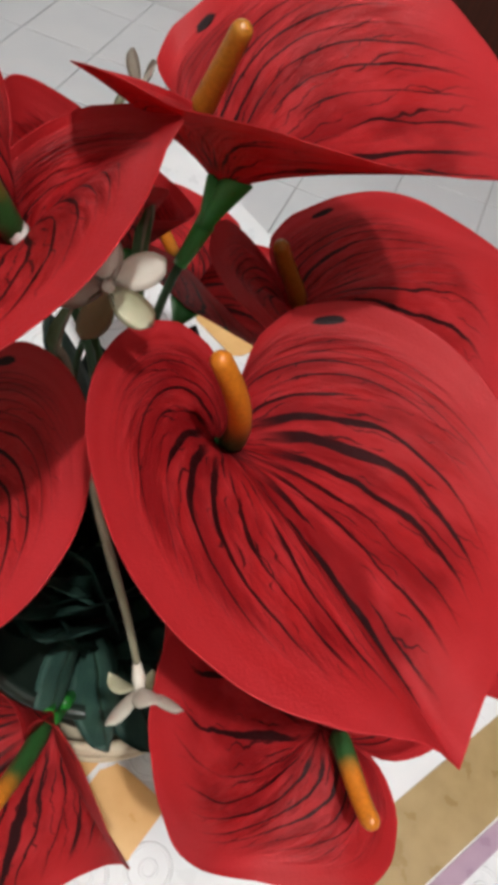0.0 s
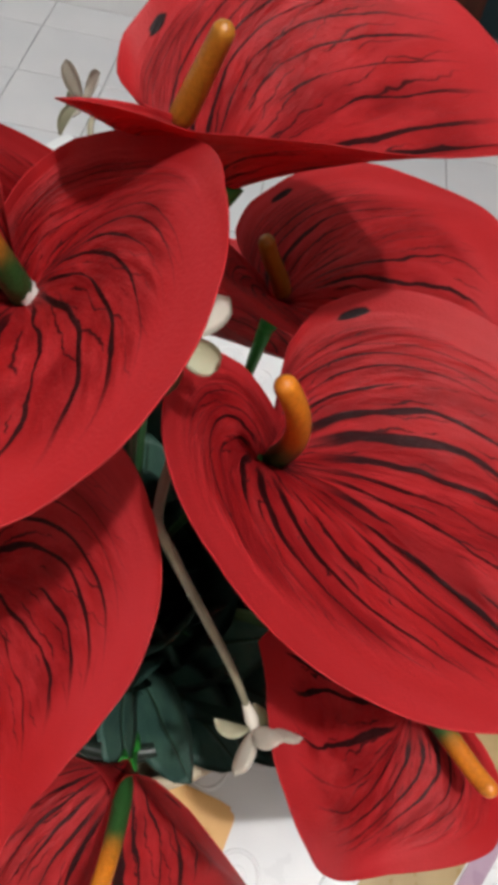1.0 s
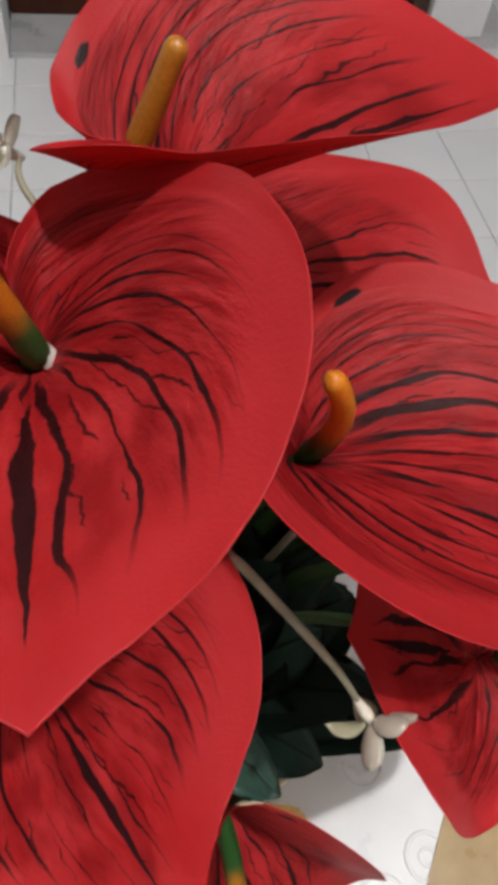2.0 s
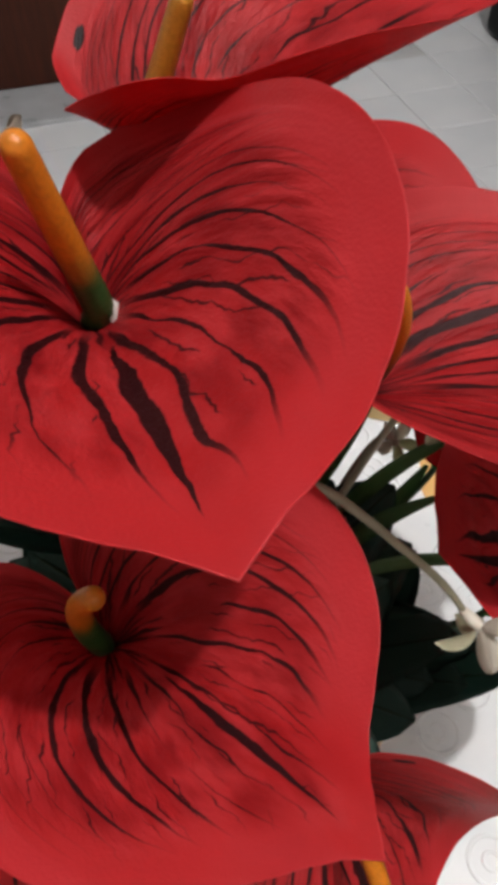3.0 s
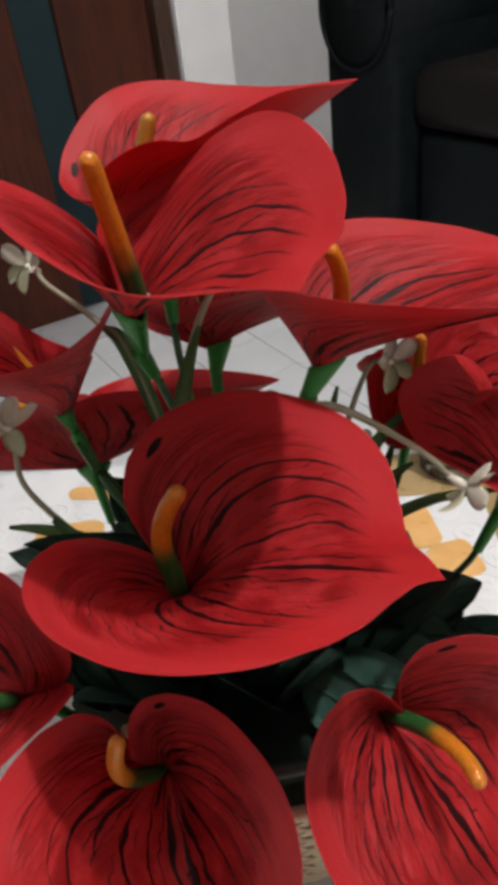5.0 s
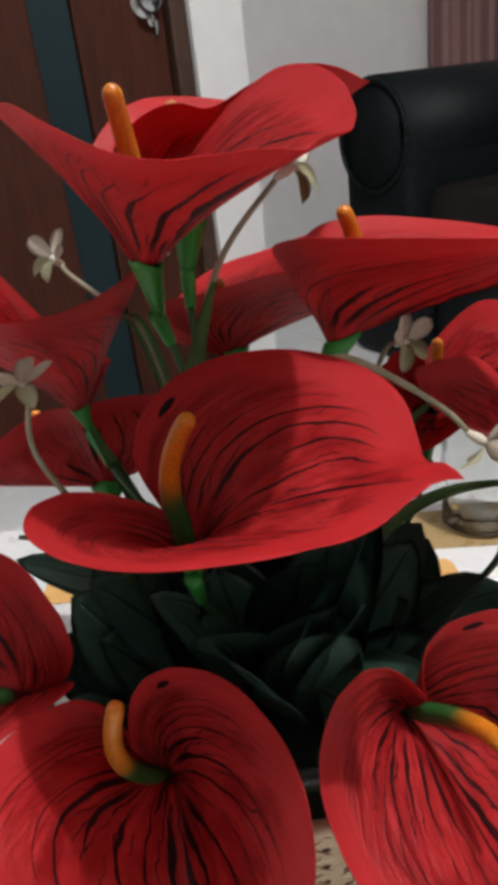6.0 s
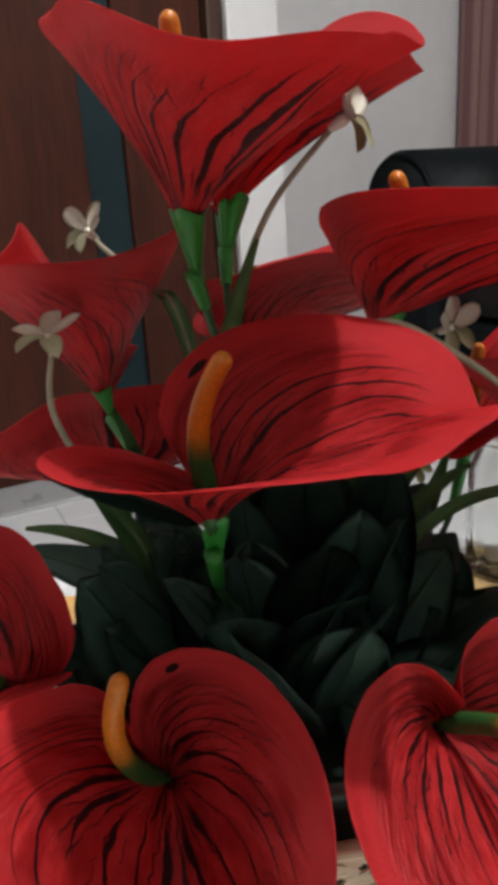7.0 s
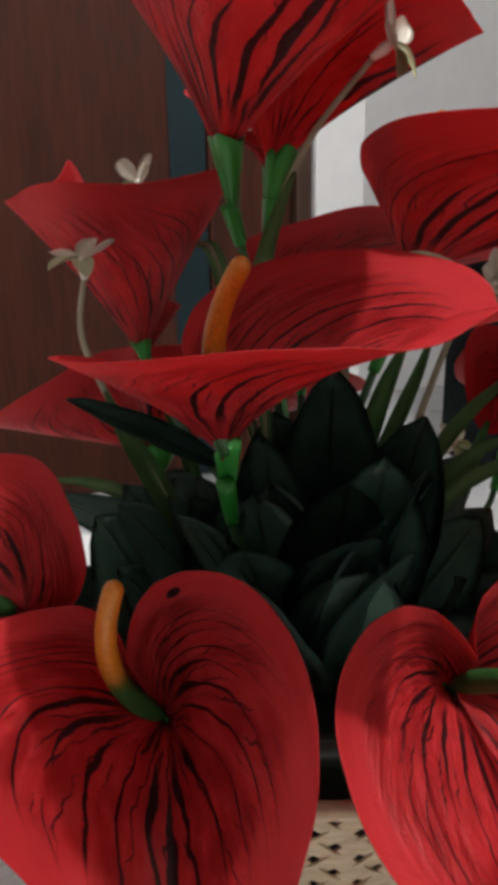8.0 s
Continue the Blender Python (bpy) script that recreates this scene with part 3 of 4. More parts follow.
def flower(place, normal, tip, length, width, rise, reach, spadix, label, foot=None, old=False, bow=(0, 0, 0), via=None, dotted=True, flare=0.74, point=(0, 0), seat=None, sleeve=None, cup=0.0055, glue=False):
    """An artificial anthurium: heart-shaped bract, spadix, green calyx with its sleeve, and a thin stalk to the pot."""
    place, n = Vector(place), Vector(normal).normalized()
    x = (Vector(tip) - n * Vector(tip).dot(n)).normalized()
    turn = Matrix((x, n.cross(x), n)).transposed()
    f = thing("anthurium_flower", place, label, "flower", "anthurium flowers")
    seed = 10 * place.x * 37 + place.y * 91
    SPATHE_POINTS.extend(place + turn @ spathe_point(2 * math.pi * k / 44 - math.pi, rho, length, width, rise, reach, flare, point) for k in range(44) for rho in (0.1, 0.2, 0.3, 0.4, 0.5, 0.6, 0.7, 0.8, 0.9, 1.0))
    thicken(part("spathe", spathe_mesh(turn, length, width, rise, reach, seed, flare, point), RED if dotted else RED_UNDOTTED, f, "red printed fabric bract with black veins"), 0.0002)
    end = Vector(spadix) - place
    reach_len = end.length
    lean = (n * 0.75 + end.normalized() * 0.25).normalized()
    bow = Vector(bow) * 1.33
    root = Vector(seat) - place if seat else n * 0.006
    if seat:
        line = bezier(root, root.lerp(end, 0.33), root.lerp(end, 0.67), end, 22)
    else:
        line = bezier(root, lean * reach_len * 0.35 + bow, end * 0.72 + bow, end, 22)
    if via:
        knee = 2 * (Vector(via) - place) - (end + root) / 2
        line = bezier(root, root / 3 + knee * 0.667, end / 3 + knee * 0.667, end, 22)
    if seat and not old:
        line = bezier(n * 0.003, root * 0.35, root * 0.7, root, 6)[:-1] + line[1:]
    radii = [(0.0033 - 0.0007 * (i / len(line))) * (0.45, 0.72, 0.9, 1.0)[min(i, 3)] for i in range(len(line))]
    last = line[-1] - line[-2]
    for k, shrink in enumerate((0.93, 0.78, 0.5, 0.15)):
        line.append(end + last.normalized() * 0.0027 * (0.35, 0.62, 0.85, 1.0)[k])
        radii.append(0.0026 * shrink)
    part("spadix", tube(line, radii, 16), SPADIX_OLD if old else SPADIX, f, "waxy orange spadix with a green foot")
    if glue:
        foot_dir = (line[9] - line[6]).normalized()
        collar = tube([root - foot_dir * 0.002, root - foot_dir * 0.0005, root + foot_dir * 0.0008], [0.0036, 0.0035, 0.0031], 14, cap=False)
        bmesh.ops.delete(collar, geom=[v for v in collar.verts if (v.co - root).dot(Vector((0.8, 0.6, 0))) < -0.0004], context="VERTS")
        for v in collar.verts:
            v.co += 0.0009 * noise.noise_vector(v.co * 900)
        part("glue_collar", collar, GLUE, f, "whitish bead of dried glue")
    inward = Vector((POT_X - place.x, POT_Y - place.y, 0))
    down = (-n * 0.25 + Vector((0, 0, -0.75)) + inward.normalized() * min(0.25, inward.length * 6)).normalized()
    if sleeve:
        down = (Vector(sleeve) - place).normalized()
    calyx = calyx_mesh(turn, length, width, rise, reach, n, down, flare, cup)
    thicken(part("calyx", calyx, STEM, f, "green plastic calyx cup"), 0.0006)
    bottom = Vector(foot or (POT_X, POT_Y, -0.10)) - place
    drop = Vector(sleeve) - place if sleeve else down * 0.031
    part("sleeve", tube(bezier(down * 0.0085, down * 0.016, drop * 0.75, drop, 8), [0.0029 - 0.0008 * i / 8 for i in range(9)], 14), STEM, f, "bright green plastic sleeve")
    part("stalk", tube(bezier(drop * 0.95, drop * 2.4, bottom + Vector((0, 0, 0.05)), bottom, 18), [0.0014] * 19, 8), THIN_STEM, f, "thin dark green wire stalk")
    return f

flower((-0.0163, 0.0762, 0.0809), (0.083, -0.201, 0.976), (0.941, 0.338, -0.011), 0.0576, 1.382, (0.791, 0.150, -0.078, -0.198, -0.009, 0.042, -0.091, -0.028, -0.020), (0.178, 0.239, 0.197, 0.101), (-0.0138, 0.0717, 0.1292), "red anthurium with an ochre spadix, tallest at the back", old=True, seat=(-0.0232, 0.0702, 0.1040), sleeve=(-0.017, 0.0633, 0.0617), cup=0.009, flare=0.714, point=(-0.055, 0.010))
flower((-0.0281, 0.0215, 0.0786), (0.151, -0.354, 0.923), (0.489, -0.785, -0.381), 0.0612, 1.248, (0.873, 0.288, -0.129, -0.077, 0.072, 0.009, -0.054, -0.008, 0.019), (0.074, 0.101, 0.133, 0.017), (-0.0256, 0.0023, 0.1338), "red anthurium cupped upwards with a long green and orange spadix", dotted=False, glue=True, seat=(-0.0222, 0.0146, 0.0925), sleeve=(-0.0236, 0.0294, 0.0595), cup=0.011, flare=0.706, point=(-0.102, 0.130))
flower((-0.0249, -0.0197, 0.0029), (0.285, -0.199, 0.938), (0.748, -0.565, -0.347), 0.0849, 0.758, (0.514, 0.261, -0.067, 0.113, -0.038, -0.016, -0.011, -0.012, 0.003), (0.011, -0.024, -0.218, -0.005), (-0.0179, -0.0304, 0.0552), "red anthurium with a shadow across its open bract", via=(-0.025, -0.0262, 0.0385), flare=0.587, point=(-0.062, 0.183), seat=(-0.0245, -0.0245, 0.0215), sleeve=(-0.0248, -0.0026, -0.0211), cup=0.007)
flower((0.0364, -0.0226, -0.0619), (0.355, -0.787, 0.505), (0.340, -0.394, -0.854), 0.0674, 1.045, (0.518, 0.064, -0.094, -0.049, -0.162, 0.012, -0.076, 0.000, 0.000), (0.200, -0.058, -0.101, -0.014), (0.0561, -0.0680, -0.0372), "red anthurium drooping outwards over the basket rim", bow=(0.004, -0.003, 0.006), flare=0.689, point=(0.000, 0.000))
flower((-0.0435, -0.0227, -0.0774), (-0.159, -0.635, 0.756), (0.230, -0.769, -0.597), 0.0694, 0.934, (0.628, -0.041, -0.278, -0.054, -0.043, -0.074, 0.053), (0.238, 0.082, -0.070, 0.123), (-0.0488, -0.0497, -0.0202), "red anthurium facing outwards with an upright orange spadix", via=(-0.0525, -0.044, -0.0465), flare=0.719)
flower((0.0302, 0.0391, 0.0461), (0.678, -0.047, 0.733), (0.672, -0.365, -0.645), 0.0768, 0.856, (0.661, 0.480, -0.023, 0.063, -0.031, -0.015, -0.018, 0.000, 0.000), (0.002, 0.009, -0.272, -0.025), (0.0365, 0.0285, 0.0935), "broad red anthurium with heavy black veins", via=(0.04, 0.0345, 0.0735), seat=(0.034, 0.0415, 0.0475), cup=0.007, flare=0.767, point=(0.000, 0.000))
flower((-0.0049, 0.1082, 0.0250), (0.212, 0.068, 0.975), (0.969, -0.143, -0.201), 0.0717, 1.080, (0.496, 0.288, -0.089, 0.011, 0.066, 0.006, -0.006, -0.028, 0.039), (0.135, 0.019, 0.019, -0.073), (-0.0060, 0.0950, 0.0620), "red anthurium half hidden behind the broad one", old=True, flare=0.750, point=(-0.008, -0.027))
flower((-0.0705, 0.0871, 0.0118), (0.010, -0.448, 0.894), (-0.685, -0.654, -0.320), 0.0532, 0.804, (1.256, 0.547, -0.222, 0.324, -0.223, -0.018, 0.138), (-0.201, 0.393, -0.061, 0.109), (-0.0850, 0.0640, 0.0730), "dark red anthurium on a green sleeve beside the white blossoms", dotted=False, flare=0.828, sleeve=(-0.0575, 0.0598, 0.0034), cup=0.010)
flower((-0.0941, 0.0032, -0.0579), (-0.610, -0.592, 0.527), (-0.759, 0.246, -0.602), 0.0671, 0.943, (0.352, 0.227, -0.138, 0.031, -0.103, 0.043, 0.018, -0.085, 0.082), (0.112, -0.282, -0.126, -0.016), (-0.1280, -0.0120, -0.0300), "red anthurium hanging low beside the leaves", dotted=False, flare=0.740, point=(0.000, 0.000))
flower((-0.0749, 0.1212, -0.0369), (0.076, 0.267, 0.961), (-0.042, -0.962, 0.271), 0.0774, 1.601, (0.416, 0.080, 0.124, 0.201, 0.004, 0.008, -0.018, 0.000, -0.015), (-0.216, 0.051, -0.217, -0.001), (-0.1000, 0.1200, 0.0060), "dark red anthurium low at the back of the pot", dotted=False, flare=0.991, point=(-0.001, -0.046))
flower((0.1024, 0.0285, -0.0110), (0.650, 0.119, 0.750), (-0.668, -0.381, 0.639), 0.0750, 1.193, (0.167, -0.052, -0.025, -0.124, -0.019, 0.039, 0.055, -0.007, 0.011), (0.061, -0.112, 0.082, 0.076), (0.1280, 0.0180, 0.0010), "red anthurium leaning out under the broad one", dotted=False, flare=0.740, point=(-0.211, -0.098))
flower((0.0823, 0.0954, -0.0137), (0.075, -0.231, 0.970), (0.966, -0.224, -0.128), 0.0567, 0.949, (0.503, 0.222, 0.150, 0.015, 0.080, -0.228, -0.097), (0.102, 0.022, -0.007, -0.052), (0.0834, 0.0901, 0.0259), "small dark red anthurium behind the leaning one", dotted=False, flare=0.910)


def leaf_data(name, length, width, bend, seed):
    """A pointed oval leaf, folded along its midrib and arched; it grows along +x."""
    bm = bmesh.new()
    uv = bm.loops.layers.uv.new("along")
    rows, cols, grid = 12, 6, []
    for i in range(rows + 1):
        s = i / rows
        half = width * 0.5 * (math.sin(math.pi * s**0.8) ** 0.62 if 0 < s < 1 else 0.02) + 0.0004
        line = []
        for j in range(cols + 1):
            t = j / cols * 2 - 1
            z = bend * length * s * s + 0.14 * half * abs(t) ** 1.4 + 0.025 * width * noise.noise((s * 5 + seed, t * 2, seed))
            line.append(bm.verts.new((length * s * (1 - 0.25 * abs(bend) * s), half * t, z)))
        grid.append(line)
    for i in range(rows):
        for j in range(cols):
            face = bm.faces.new((grid[i][j], grid[i + 1][j], grid[i + 1][j + 1], grid[i][j + 1]))
            for loop, (a, b) in zip(face.loops, ((i, j), (i + 1, j), (i + 1, j + 1), (i, j + 1))):
                loop[uv].uv = (b / cols, a / rows)
    bmesh.ops.solidify(bm, geom=bm.faces[:], thickness=0.0005)
    data = bpy.data.meshes.new(name)
    bm.to_mesh(data)
    bm.free()
    for face in data.polygons:
        face.use_smooth = True
    data.materials.append(LEAF)
    return data


def clear_of_flowers(data, pose_now, gap):
    """True where no corner of the leaf comes nearer than gap to a bract."""
    corners = np.array([pose_now @ v.co for v in list(data.vertices)[:91:2]])
    apart = np.linalg.norm(corners[:, None] - np.array(SPATHE_POINTS)[None], axis=2)
    return apart.min() > gap


def foliage():
    bush = thing("leaf_bush", (POT_X, POT_Y, -0.10), "dense dark green plastic leaves filling the pot", "foliage")
    base = bush.matrix_basis.copy()
    kinds = [leaf_data("leaf", 0.060, 0.036, -0.10, 1.0), leaf_data("leaf", 0.054, 0.036, -0.03, 4.0), leaf_data("leaf", 0.062, 0.034, -0.18, 7.0), leaf_data("leaf", 0.050, 0.033, 0.06, 9.0)]
    rng = random.Random(11)

    def grow(kind, spot):
        leaf = new("leaf", kind)
        leaf.parent = bush
        leaf.matrix_basis = base.inverted() @ spot

    # single leaves that stand out of the mass: foot, tip, turn about the rib, width
    for foot, tip, turn, wide in (
        ((0.030, 0.035, -0.062), (0.062, 0.053, -0.041), 0.3, 0.8),
        ((0.030, 0.030, -0.075), (0.091, 0.021, -0.052), 0.2, 0.8),
        ((0.028, 0.025, -0.085), (0.085, 0.023, -0.070), -0.3, 0.7),
        ((-0.030, 0.022, -0.012), (-0.076, 0.006, 0.016), 0.2, 0.30),
        ((0.020, 0.004, -0.074), (0.058, -0.018, -0.066), 0.1, 0.8),
        ((0.024, 0.010, -0.074), (0.070, -0.004, -0.066), 0.0, 0.9),
        ((0.012, 0.002, -0.072), (0.040, -0.032, -0.064), 0.3, 0.7),
        ((0.028, 0.018, -0.072), (0.078, 0.012, -0.070), -0.1, 0.8),
        ((-0.030, 0.020, -0.085), (-0.082, 0.022, -0.062), 0.3, 1.0),
        ((-0.046, 0.030, -0.085), (-0.073, 0.018, -0.028), 0.3, 1.1),
        ((-0.050, 0.030, -0.090), (-0.090, 0.020, -0.052), 0.2, 1.0),
        ((-0.030, 0.015, -0.088), (-0.085, 0.014, -0.080), 0.2, 1.0),
        ((-0.028, 0.012, -0.086), (-0.078, 0.002, -0.094), 0.1, 1.0),
        ((-0.035, 0.045, -0.070), (-0.088, 0.082, -0.050), 0.2, 0.8),
        ((-0.035, 0.050, -0.060), (-0.110, 0.069, -0.040), 0.0, 0.55),
        ((-0.025, 0.055, -0.070), (-0.068, 0.125, -0.045), 0.3, 0.8),
        ((0.004, 0.030, -0.055), (0.006, 0.020, 0.022), 0.1, 0.95),
        ((0.020, 0.030, -0.065), (0.036, 0.030, 0.004), -0.3, 0.95),
        ((-0.010, 0.035, -0.055), (-0.013, 0.026, 0.006), 0.3, 1.0),
        ((0.015, 0.012, -0.062), (0.021, 0.002, -0.002), 0.1, 1.0),
        ((-0.020, 0.025, -0.080), (-0.040, 0.020, -0.022), 0.4, 0.95),
        ((-0.004, 0.012, -0.075), (-0.015, 0.004, -0.012), -0.4, 1.05),
        ((0.006, 0.004, -0.080), (0.015, -0.010, -0.026), 0.2, 1.0),
        ((0.022, 0.020, -0.080), (0.056, 0.030, -0.031), -0.2, 0.9),
        ((-0.030, 0.025, -0.095), (-0.080, 0.042, -0.046), 0.3, 1.0),
        ((-0.028, 0.024, -0.100), (-0.078, 0.034, -0.060), 0.4, 1.1),
        ((-0.038, 0.040, -0.085), (-0.072, 0.048, -0.038), 0.2, 0.8),
    ):
        foot, along = Vector(foot), Vector(tip) - Vector(foot)
        side = Vector((0, -0.7, 0.7)).cross(along).normalized()
        frame_now = Matrix((along.normalized(), side, along.cross(side).normalized())).transposed()
        spot = Matrix.Translation(foot) @ frame_now.to_4x4() @ Matrix.Rotation(turn, 4, "X")
        grow(kinds[1], spot @ Matrix.Diagonal((along.length / 0.054, wide, 1, 1)))
    total = 84
    for k in range(total):
        around = k * 2.39996 + rng.uniform(-0.3, 0.3)
        level = (k / total) ** 0.8
        climb = radians(30 + 52 * level + rng.uniform(-10, 10))
        start = Vector((math.cos(around), math.sin(around), 0)) * (0.012 + 0.034 * (1 - level) * rng.uniform(0.6, 1.2))
        start.z = -0.010 + 0.044 * level + rng.uniform(-0.008, 0.008)
        size = rng.uniform(0.95, 1.25)
        spot = base @ Matrix.Translation(start) @ Matrix.Rotation(around + rng.uniform(-0.5, 0.5), 4, "Z") @ Matrix.Rotation(-climb, 4, "Y") @ Matrix.Rotation(rng.uniform(-0.6, 0.6), 4, "X") @ Matrix.Diagonal((size, size * rng.uniform(0.85, 1.05), size, 1))
        if not any(c.z < -0.088 and c.y < 0.005 and -0.022 < c.x < 0.034 for c in (spot @ v.co for v in kinds[k % 4].vertices)) and clear_of_flowers(kinds[k % 4], spot, 0.0055):
            grow(kinds[k % 4], spot)
    part("core", tube([(0, 0, -0.04), (0, 0, 0.02), (0, 0, 0.05)], [0.012, 0.010, 0.004], 12), THIN_STEM, bush, "bundle of dark stems")


def basket():
    """A tapering basket of crossed pale strips, with a dark plastic pot inside."""
    b = thing("wicker_basket", (POT_X, POT_Y, TABLE_Z + 0.0012), "pale woven wicker basket on the white table cover", "basket")
    height, r0, r1, count = 0.073, 0.055, 0.066, 30
    for lean, lift in ((1, 0.0006), (-1, -0.0006)):
        bm = bmesh.new()
        rows, left, right = 26, [], []
        for i in range(rows + 1):
            s = i / rows
            radius = r0 + (r1 - r0) * s + lift * math.cos(s * math.pi * 14)
            mid, half = lean * 1.45 * s, 0.0042 / radius
            for side, sign in ((left, -1), (right, 1)):
                a = mid + sign * half
                side.append((bm.verts.new((radius * math.cos(a), radius * math.sin(a), height * s)), bm.verts.new(((radius - 0.001) * math.cos(a), (radius - 0.001) * math.sin(a), height * s))))
        for i in range(rows):
            (a, a2), (c, c2), (d, d2), (e, e2) = left[i], right[i], right[i + 1], left[i + 1]
            for quad in ((a, c, d, e), (c2, a2, e2, d2), (a2, a, e, e2), (c, c2, d2, d)):
                bm.faces.new(quad)
        data = bpy.data.meshes.new("strip")
        bm.to_mesh(data)
        bm.free()
        data.materials.append(WICKER)
        for k in range(count):
            strip = new("strip", data)
            strip.parent = b
            strip.matrix_basis = Matrix.Rotation(2 * math.pi * k / count, 4, "Z")
    for z, radius in ((0.003, r0), (height, r1)):
        ring = [(radius * math.cos(t), radius * math.sin(t), z) for t in (2 * math.pi * k / 64 for k in range(65))]
        part("rim", tube(ring, [0.0028] * 65, 10, cap=False), WICKER, b, "rounded wicker rim")
    part("floor_disc", lathe([(r0 - 0.002, 0.0), (r0 - 0.002, 0.003)], 40), WICKER, b)
    p = thing("flower_pot", (POT_X, POT_Y, TABLE_Z + 0.0045), "dark green plastic flower pot inside the wicker basket", "pot")
    part("body", lathe([(0.044, 0.0), (0.056, 0.078), (0.059, 0.078), (0.059, 0.086), (0.054, 0.086), (0.053, 0.074), (0.02, 0.073)], 48), POT, p)


def petal_data(name, length, width, cup):
    bm = bmesh.new()
    rows, cols, grid = 8, 6, []
    for i in range(rows + 1):
        s = i / rows
        half = width * 0.5 * (0.16 + 0.84 * math.sin(math.pi * min(1.0, 0.08 + 0.80 * s)) ** 0.9) * (1.0 if s < 0.8 else math.sqrt(max(0.03, 1 - ((s - 0.8) / 0.2) ** 2)))
        grid.append([bm.verts.new((length * s, half * t, cup * length * s * s + 0.5 * half * t * t)) for t in (j / cols * 2 - 1 for j in range(cols + 1))])
    for i in range(rows):
        for j in range(cols):
            bm.faces.new((grid[i][j], grid[i + 1][j], grid[i + 1][j + 1], grid[i][j + 1]))
    bmesh.ops.solidify(bm, geom=bm.faces[:], thickness=0.0009)
    data = bpy.data.meshes.new(name)
    bm.to_mesh(data)
    bm.free()
    for face in data.polygons:
        face.use_smooth = True
    return data


PETAL_WHITE = petal_data("petal", 0.0105, 0.0068, 0.25)
PETAL_WHITE.materials.append(WHITE_PETAL)
PETAL_GREEN = petal_data("petal", 0.0098, 0.0062, -0.35)
PETAL_GREEN.materials.append(GREEN_PETAL)


def blade_mesh(line, width, fold=0.35):
    """A grass-like blade along a curve, folded along its middle."""
    bm = bmesh.new()
    count, rows = len(line), []
    for i, p in enumerate(line):
        ahead = (line[min(i + 1, count - 1)] - line[max(i - 1, 0)]).normalized()
        side = ahead.cross(Vector((0.1, -0.8, 0.6)))
        side = side.normalized() if side.length > 0.2 else Vector((1, 0, 0))
        up = side.cross(ahead)
        s = i / (count - 1)
        half = width * 0.5 * (0.08 + 0.92 * math.sin(math.pi * (0.03 + 0.94 * s)) ** 0.8)
        rows.append([bm.verts.new(p - side * half + up * half * fold), bm.verts.new(p), bm.verts.new(p + side * half + up * half * fold)])
    for a, b in zip(rows, rows[1:]):
        for k in range(2):
            bm.faces.new((a[k], a[k + 1], b[k + 1], b[k]))
    bmesh.ops.solidify(bm, geom=bm.faces[:], thickness=0.0007)
    return bm


def sprig(top, facing, foot, label, spin=0.0, blade=0.0, twist=(0, 0, 0), size=1.0, green_from=3, knots=()):
    """A small five-petalled blossom on a curved twig that carries a narrow blade lower down."""
    top, foot = Vector(top), Vector(foot)
    g = thing("blossom_sprig", top, label, "flower sprig", "white blossom sprigs")
    n = Vector(facing).normalized()
    turn = n.to_track_quat("Z", "Y").to_matrix().to_4x4()
    rng = random.Random(int(1e5 * abs(top.x)) + 3)
    for k in range(5):
        petal = new("petal", PETAL_GREEN if k >= green_from else PETAL_WHITE)
        petal.parent = g
        petal.matrix_basis = turn @ Matrix.Rotation(spin + k * 2 * math.pi / 5 + rng.uniform(-0.15, 0.15), 4, "Z") @ Matrix.Rotation(rng.uniform(-0.5, 0.15), 4, "Y") @ Matrix.Translation((0.0012, 0, 0)) @ Matrix.Diagonal((size, size, size, 1))
    part("blossom_cup", tube([-n * 0.006, -n * 0.002, n * 0.001], [0.0010, 0.0017, 0.0012], 10), WHITE_PETAL, g, "pale green blossom throat")
    end = foot - top
    bend = Vector(twist)
    line = bezier(-n * 0.005, -n * 0.02 + bend, end * 0.6 + bend, end, 24)
    if knots:
        stops = [-n * 0.005] + [Vector(k) - top for k in knots] + [end]
        line = []
        for i in range(len(stops) - 1):
            before, after = stops[max(i - 1, 0)], stops[min(i + 2, len(stops) - 1)]
            line += bezier(stops[i], stops[i] + (stops[i + 1] - before) / 6, stops[i + 1] - (after - stops[i]) / 6, stops[i + 1], 8)[(1 if i else 0) :]
    last = len(line) - 1
    part("twig", tube(line, [0.0008 + 0.0010 * (i / last) for i in range(last + 1)], 8), TWIG, g, "thin pale twig")
    if blade:
        part("blade", blade_mesh([p + Vector((0.0005, -0.0012, 0)) for p in line[int(last * (1 - blade)) : last - 2]], 0.0062), BLADE, g, "narrow green blade")


def grass_blade(a, b, c, d, width, label="narrow green plastic grass blade arching from the pot"):
    line = bezier(a, b, c, d, 16)
    base = line[0].copy()
    g = thing("grass_blade", base, label, "leaf", "grass blades")
    part("blade", blade_mesh([p - base for p in line], width), BLADE, g)


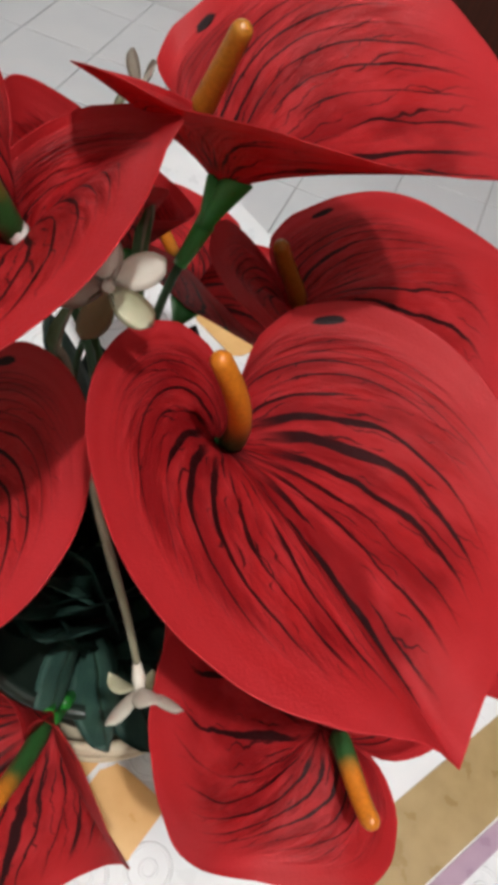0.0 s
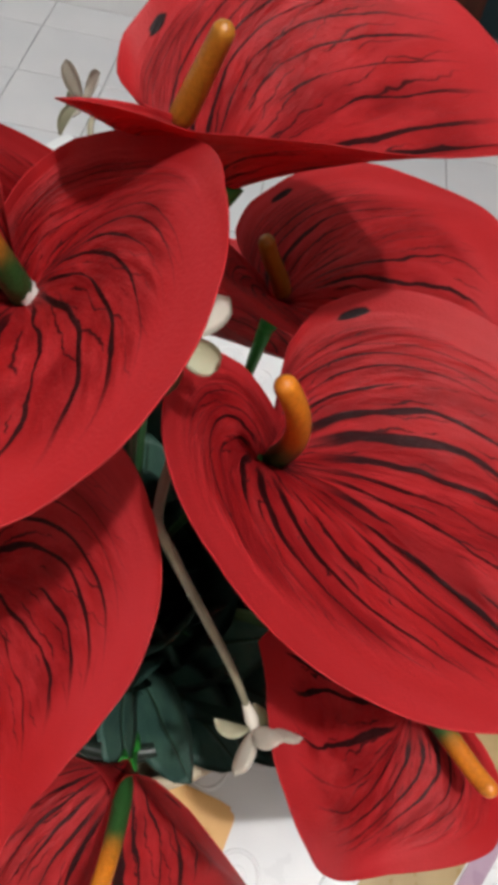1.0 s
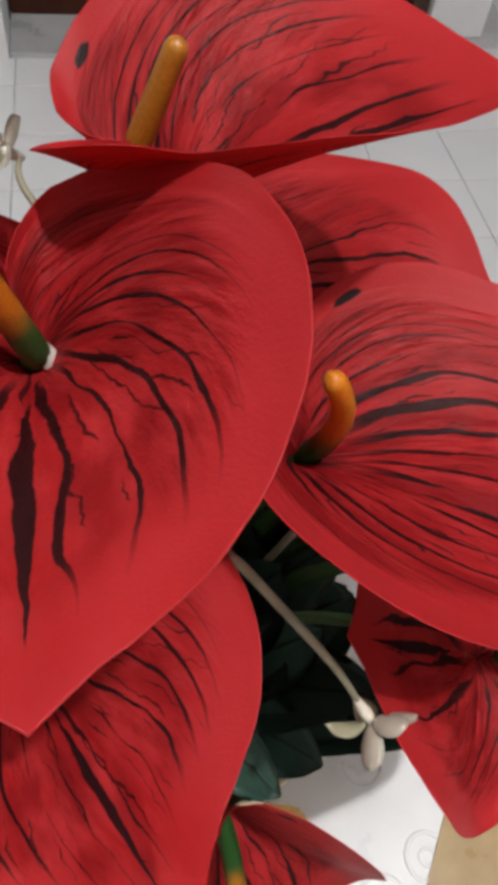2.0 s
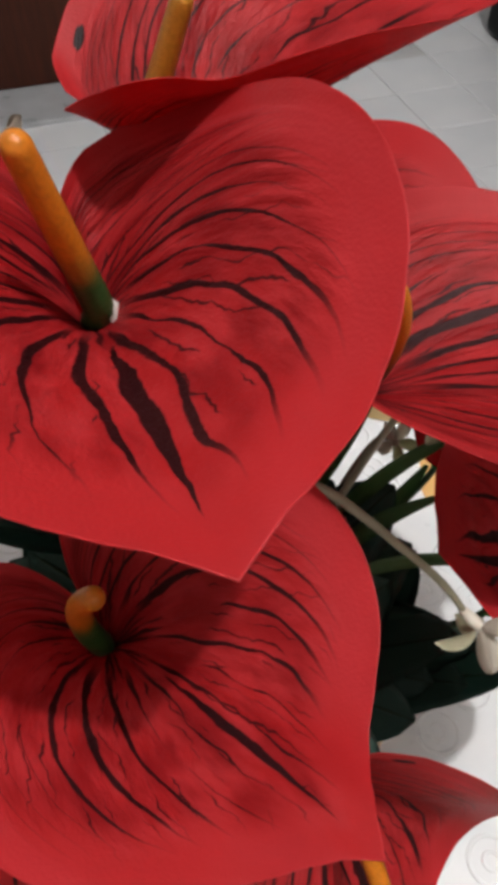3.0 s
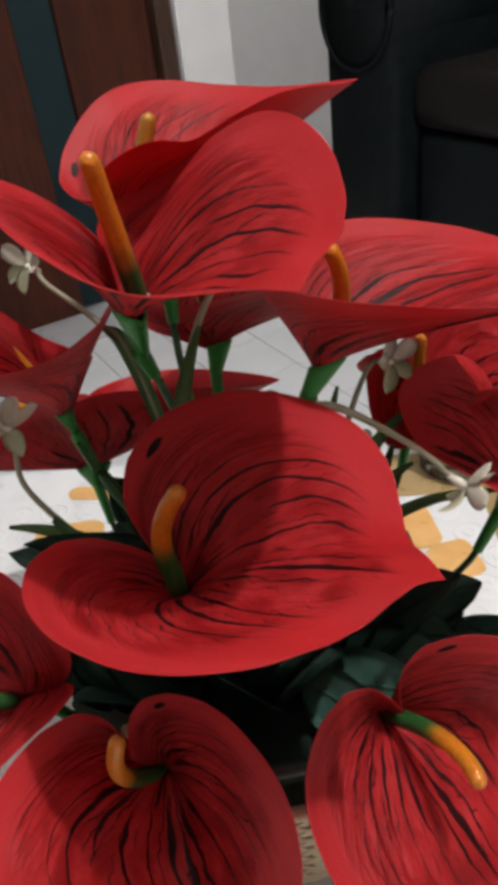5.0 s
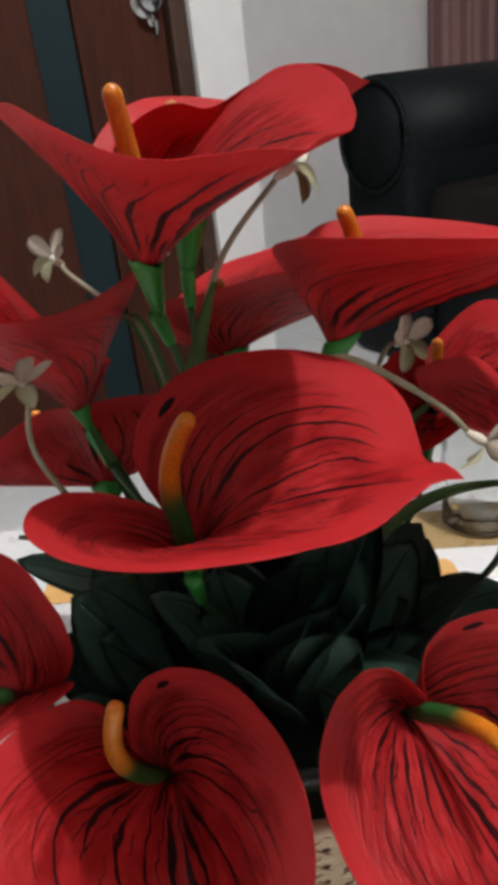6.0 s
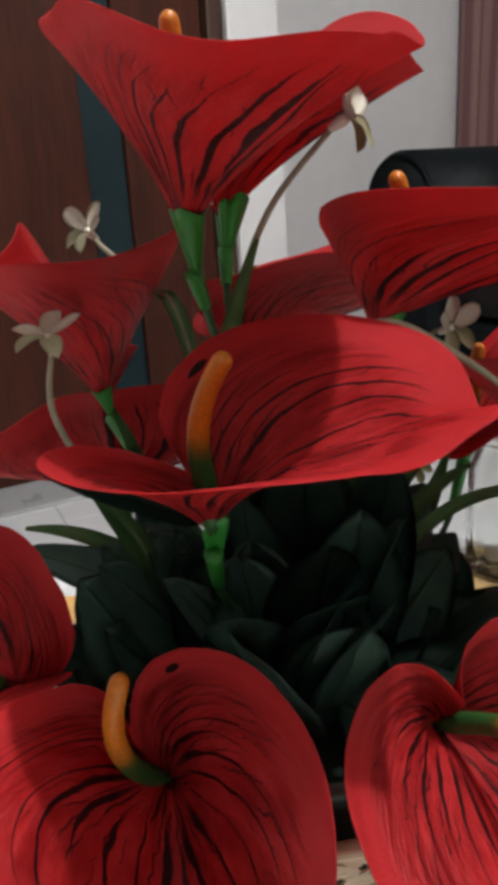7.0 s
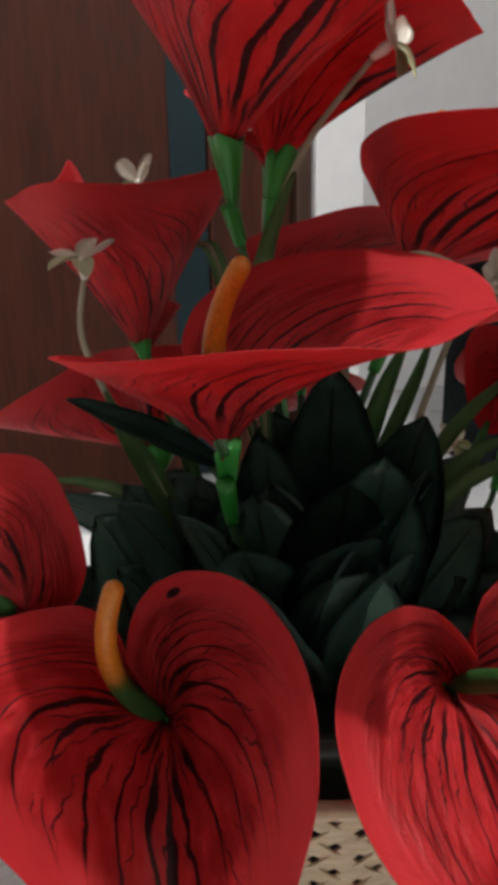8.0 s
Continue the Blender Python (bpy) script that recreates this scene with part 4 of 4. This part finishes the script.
basket()
foliage()
sprig((0.0195, 0.0115, 0.1105), (0.75, -0.35, 0.45), (-0.012, 0.028, -0.08), "cream blossom on a brown twig beside the tallest flower", 0.4, 0.68, (0, 0, 0), 1.05, 3, ((-0.003, 0.020, 0.0867), (-0.0156, 0.0200, 0.0561), (-0.018, 0.025, 0.030)))
sprig((0.067, -0.0135, 0.0295), (0.55, -0.3, -0.35), (0.014, 0.058, -0.080), "cream blossom drooping over the table", 0.2, 0.0, (0, 0, 0), 1.0, 3, ((0.0541, -0.0081, 0.0416), (0.0324, -0.0006, 0.0553), (0.021, 0.008, 0.0525), (0.010, 0.036, 0.034)))
sprig((-0.0705, 0.0139, 0.0561), (-0.1, -0.12, 0.95), (-0.03, 0.03, -0.08), "pale cream blossom on a thin green twig", 0.9, 0.62, (0, 0, 0), 1.0, 3, ((-0.073, 0.018, 0.030), (-0.062, 0.025, -0.002), (-0.051, 0.030, -0.026)))
sprig((-0.0685, 0.087, 0.082), (-0.35, -0.55, 0.5), (-0.01, 0.04, -0.08), "cream blossom behind the small dark flower", 0.1, 0.5, (0, 0, 0), 1.0, 3, ((-0.0625, 0.083, 0.0755), (-0.0455, 0.075, 0.0605), (-0.0330, 0.062, 0.0420)))
sprig((0.0573, 0.0409, 0.0455), (0.3, -0.75, 0.35), (0.01, 0.03, -0.08), "greenish white blossom under the widest flower", 0.5, 0.3, (0.0, 0.0, 0.01))
sprig((0.056, 0.0832, -0.0214), (0.3, -0.5, 0.6), (0.01, 0.03, -0.09), "small cream blossom low beside the leaves", 0.7, 0.0, (0.0, 0.0, 0.02), 0.8)
grass_blade((-0.02, 0.04, -0.09), (-0.04, 0.055, -0.05), (-0.075, 0.075, -0.035), (-0.112, 0.087, -0.040), 0.008)
grass_blade((0.02, 0.03, -0.08), (0.035, 0.028, -0.015), (0.06, 0.028, -0.004), (0.10, 0.03, -0.012), 0.005)
grass_blade((0.02, 0.05, -0.08), (0.035, 0.055, -0.02), (0.055, 0.06, 0.0), (0.075, 0.065, 0.012), 0.006)
grass_blade((-0.03, 0.05, -0.085), (-0.045, 0.06, -0.03), (-0.055, 0.06, 0.0), (-0.062, 0.058, 0.02), 0.006)
grass_blade((0.010, 0.045, -0.06), (0.014, 0.048, -0.02), (0.022, 0.054, 0.004), (0.033, 0.060, 0.024), 0.008)
grass_blade((0.012, 0.045, -0.06), (0.020, 0.048, -0.015), (0.034, 0.056, 0.0), (0.042, 0.062, 0.026), 0.006)
grass_blade((0.030, 0.040, -0.07), (0.033, 0.040, -0.03), (0.048, 0.046, -0.016), (0.070, 0.052, -0.009), 0.007)
grass_blade((0.040, 0.055, -0.08), (0.048, 0.060, -0.05), (0.056, 0.060, -0.03), (0.064, 0.062, -0.006), 0.008)
grass_blade((-0.035, 0.030, -0.06), (-0.046, 0.030, -0.04), (-0.058, 0.028, -0.015), (-0.070, 0.024, 0.010), 0.007)
floor()
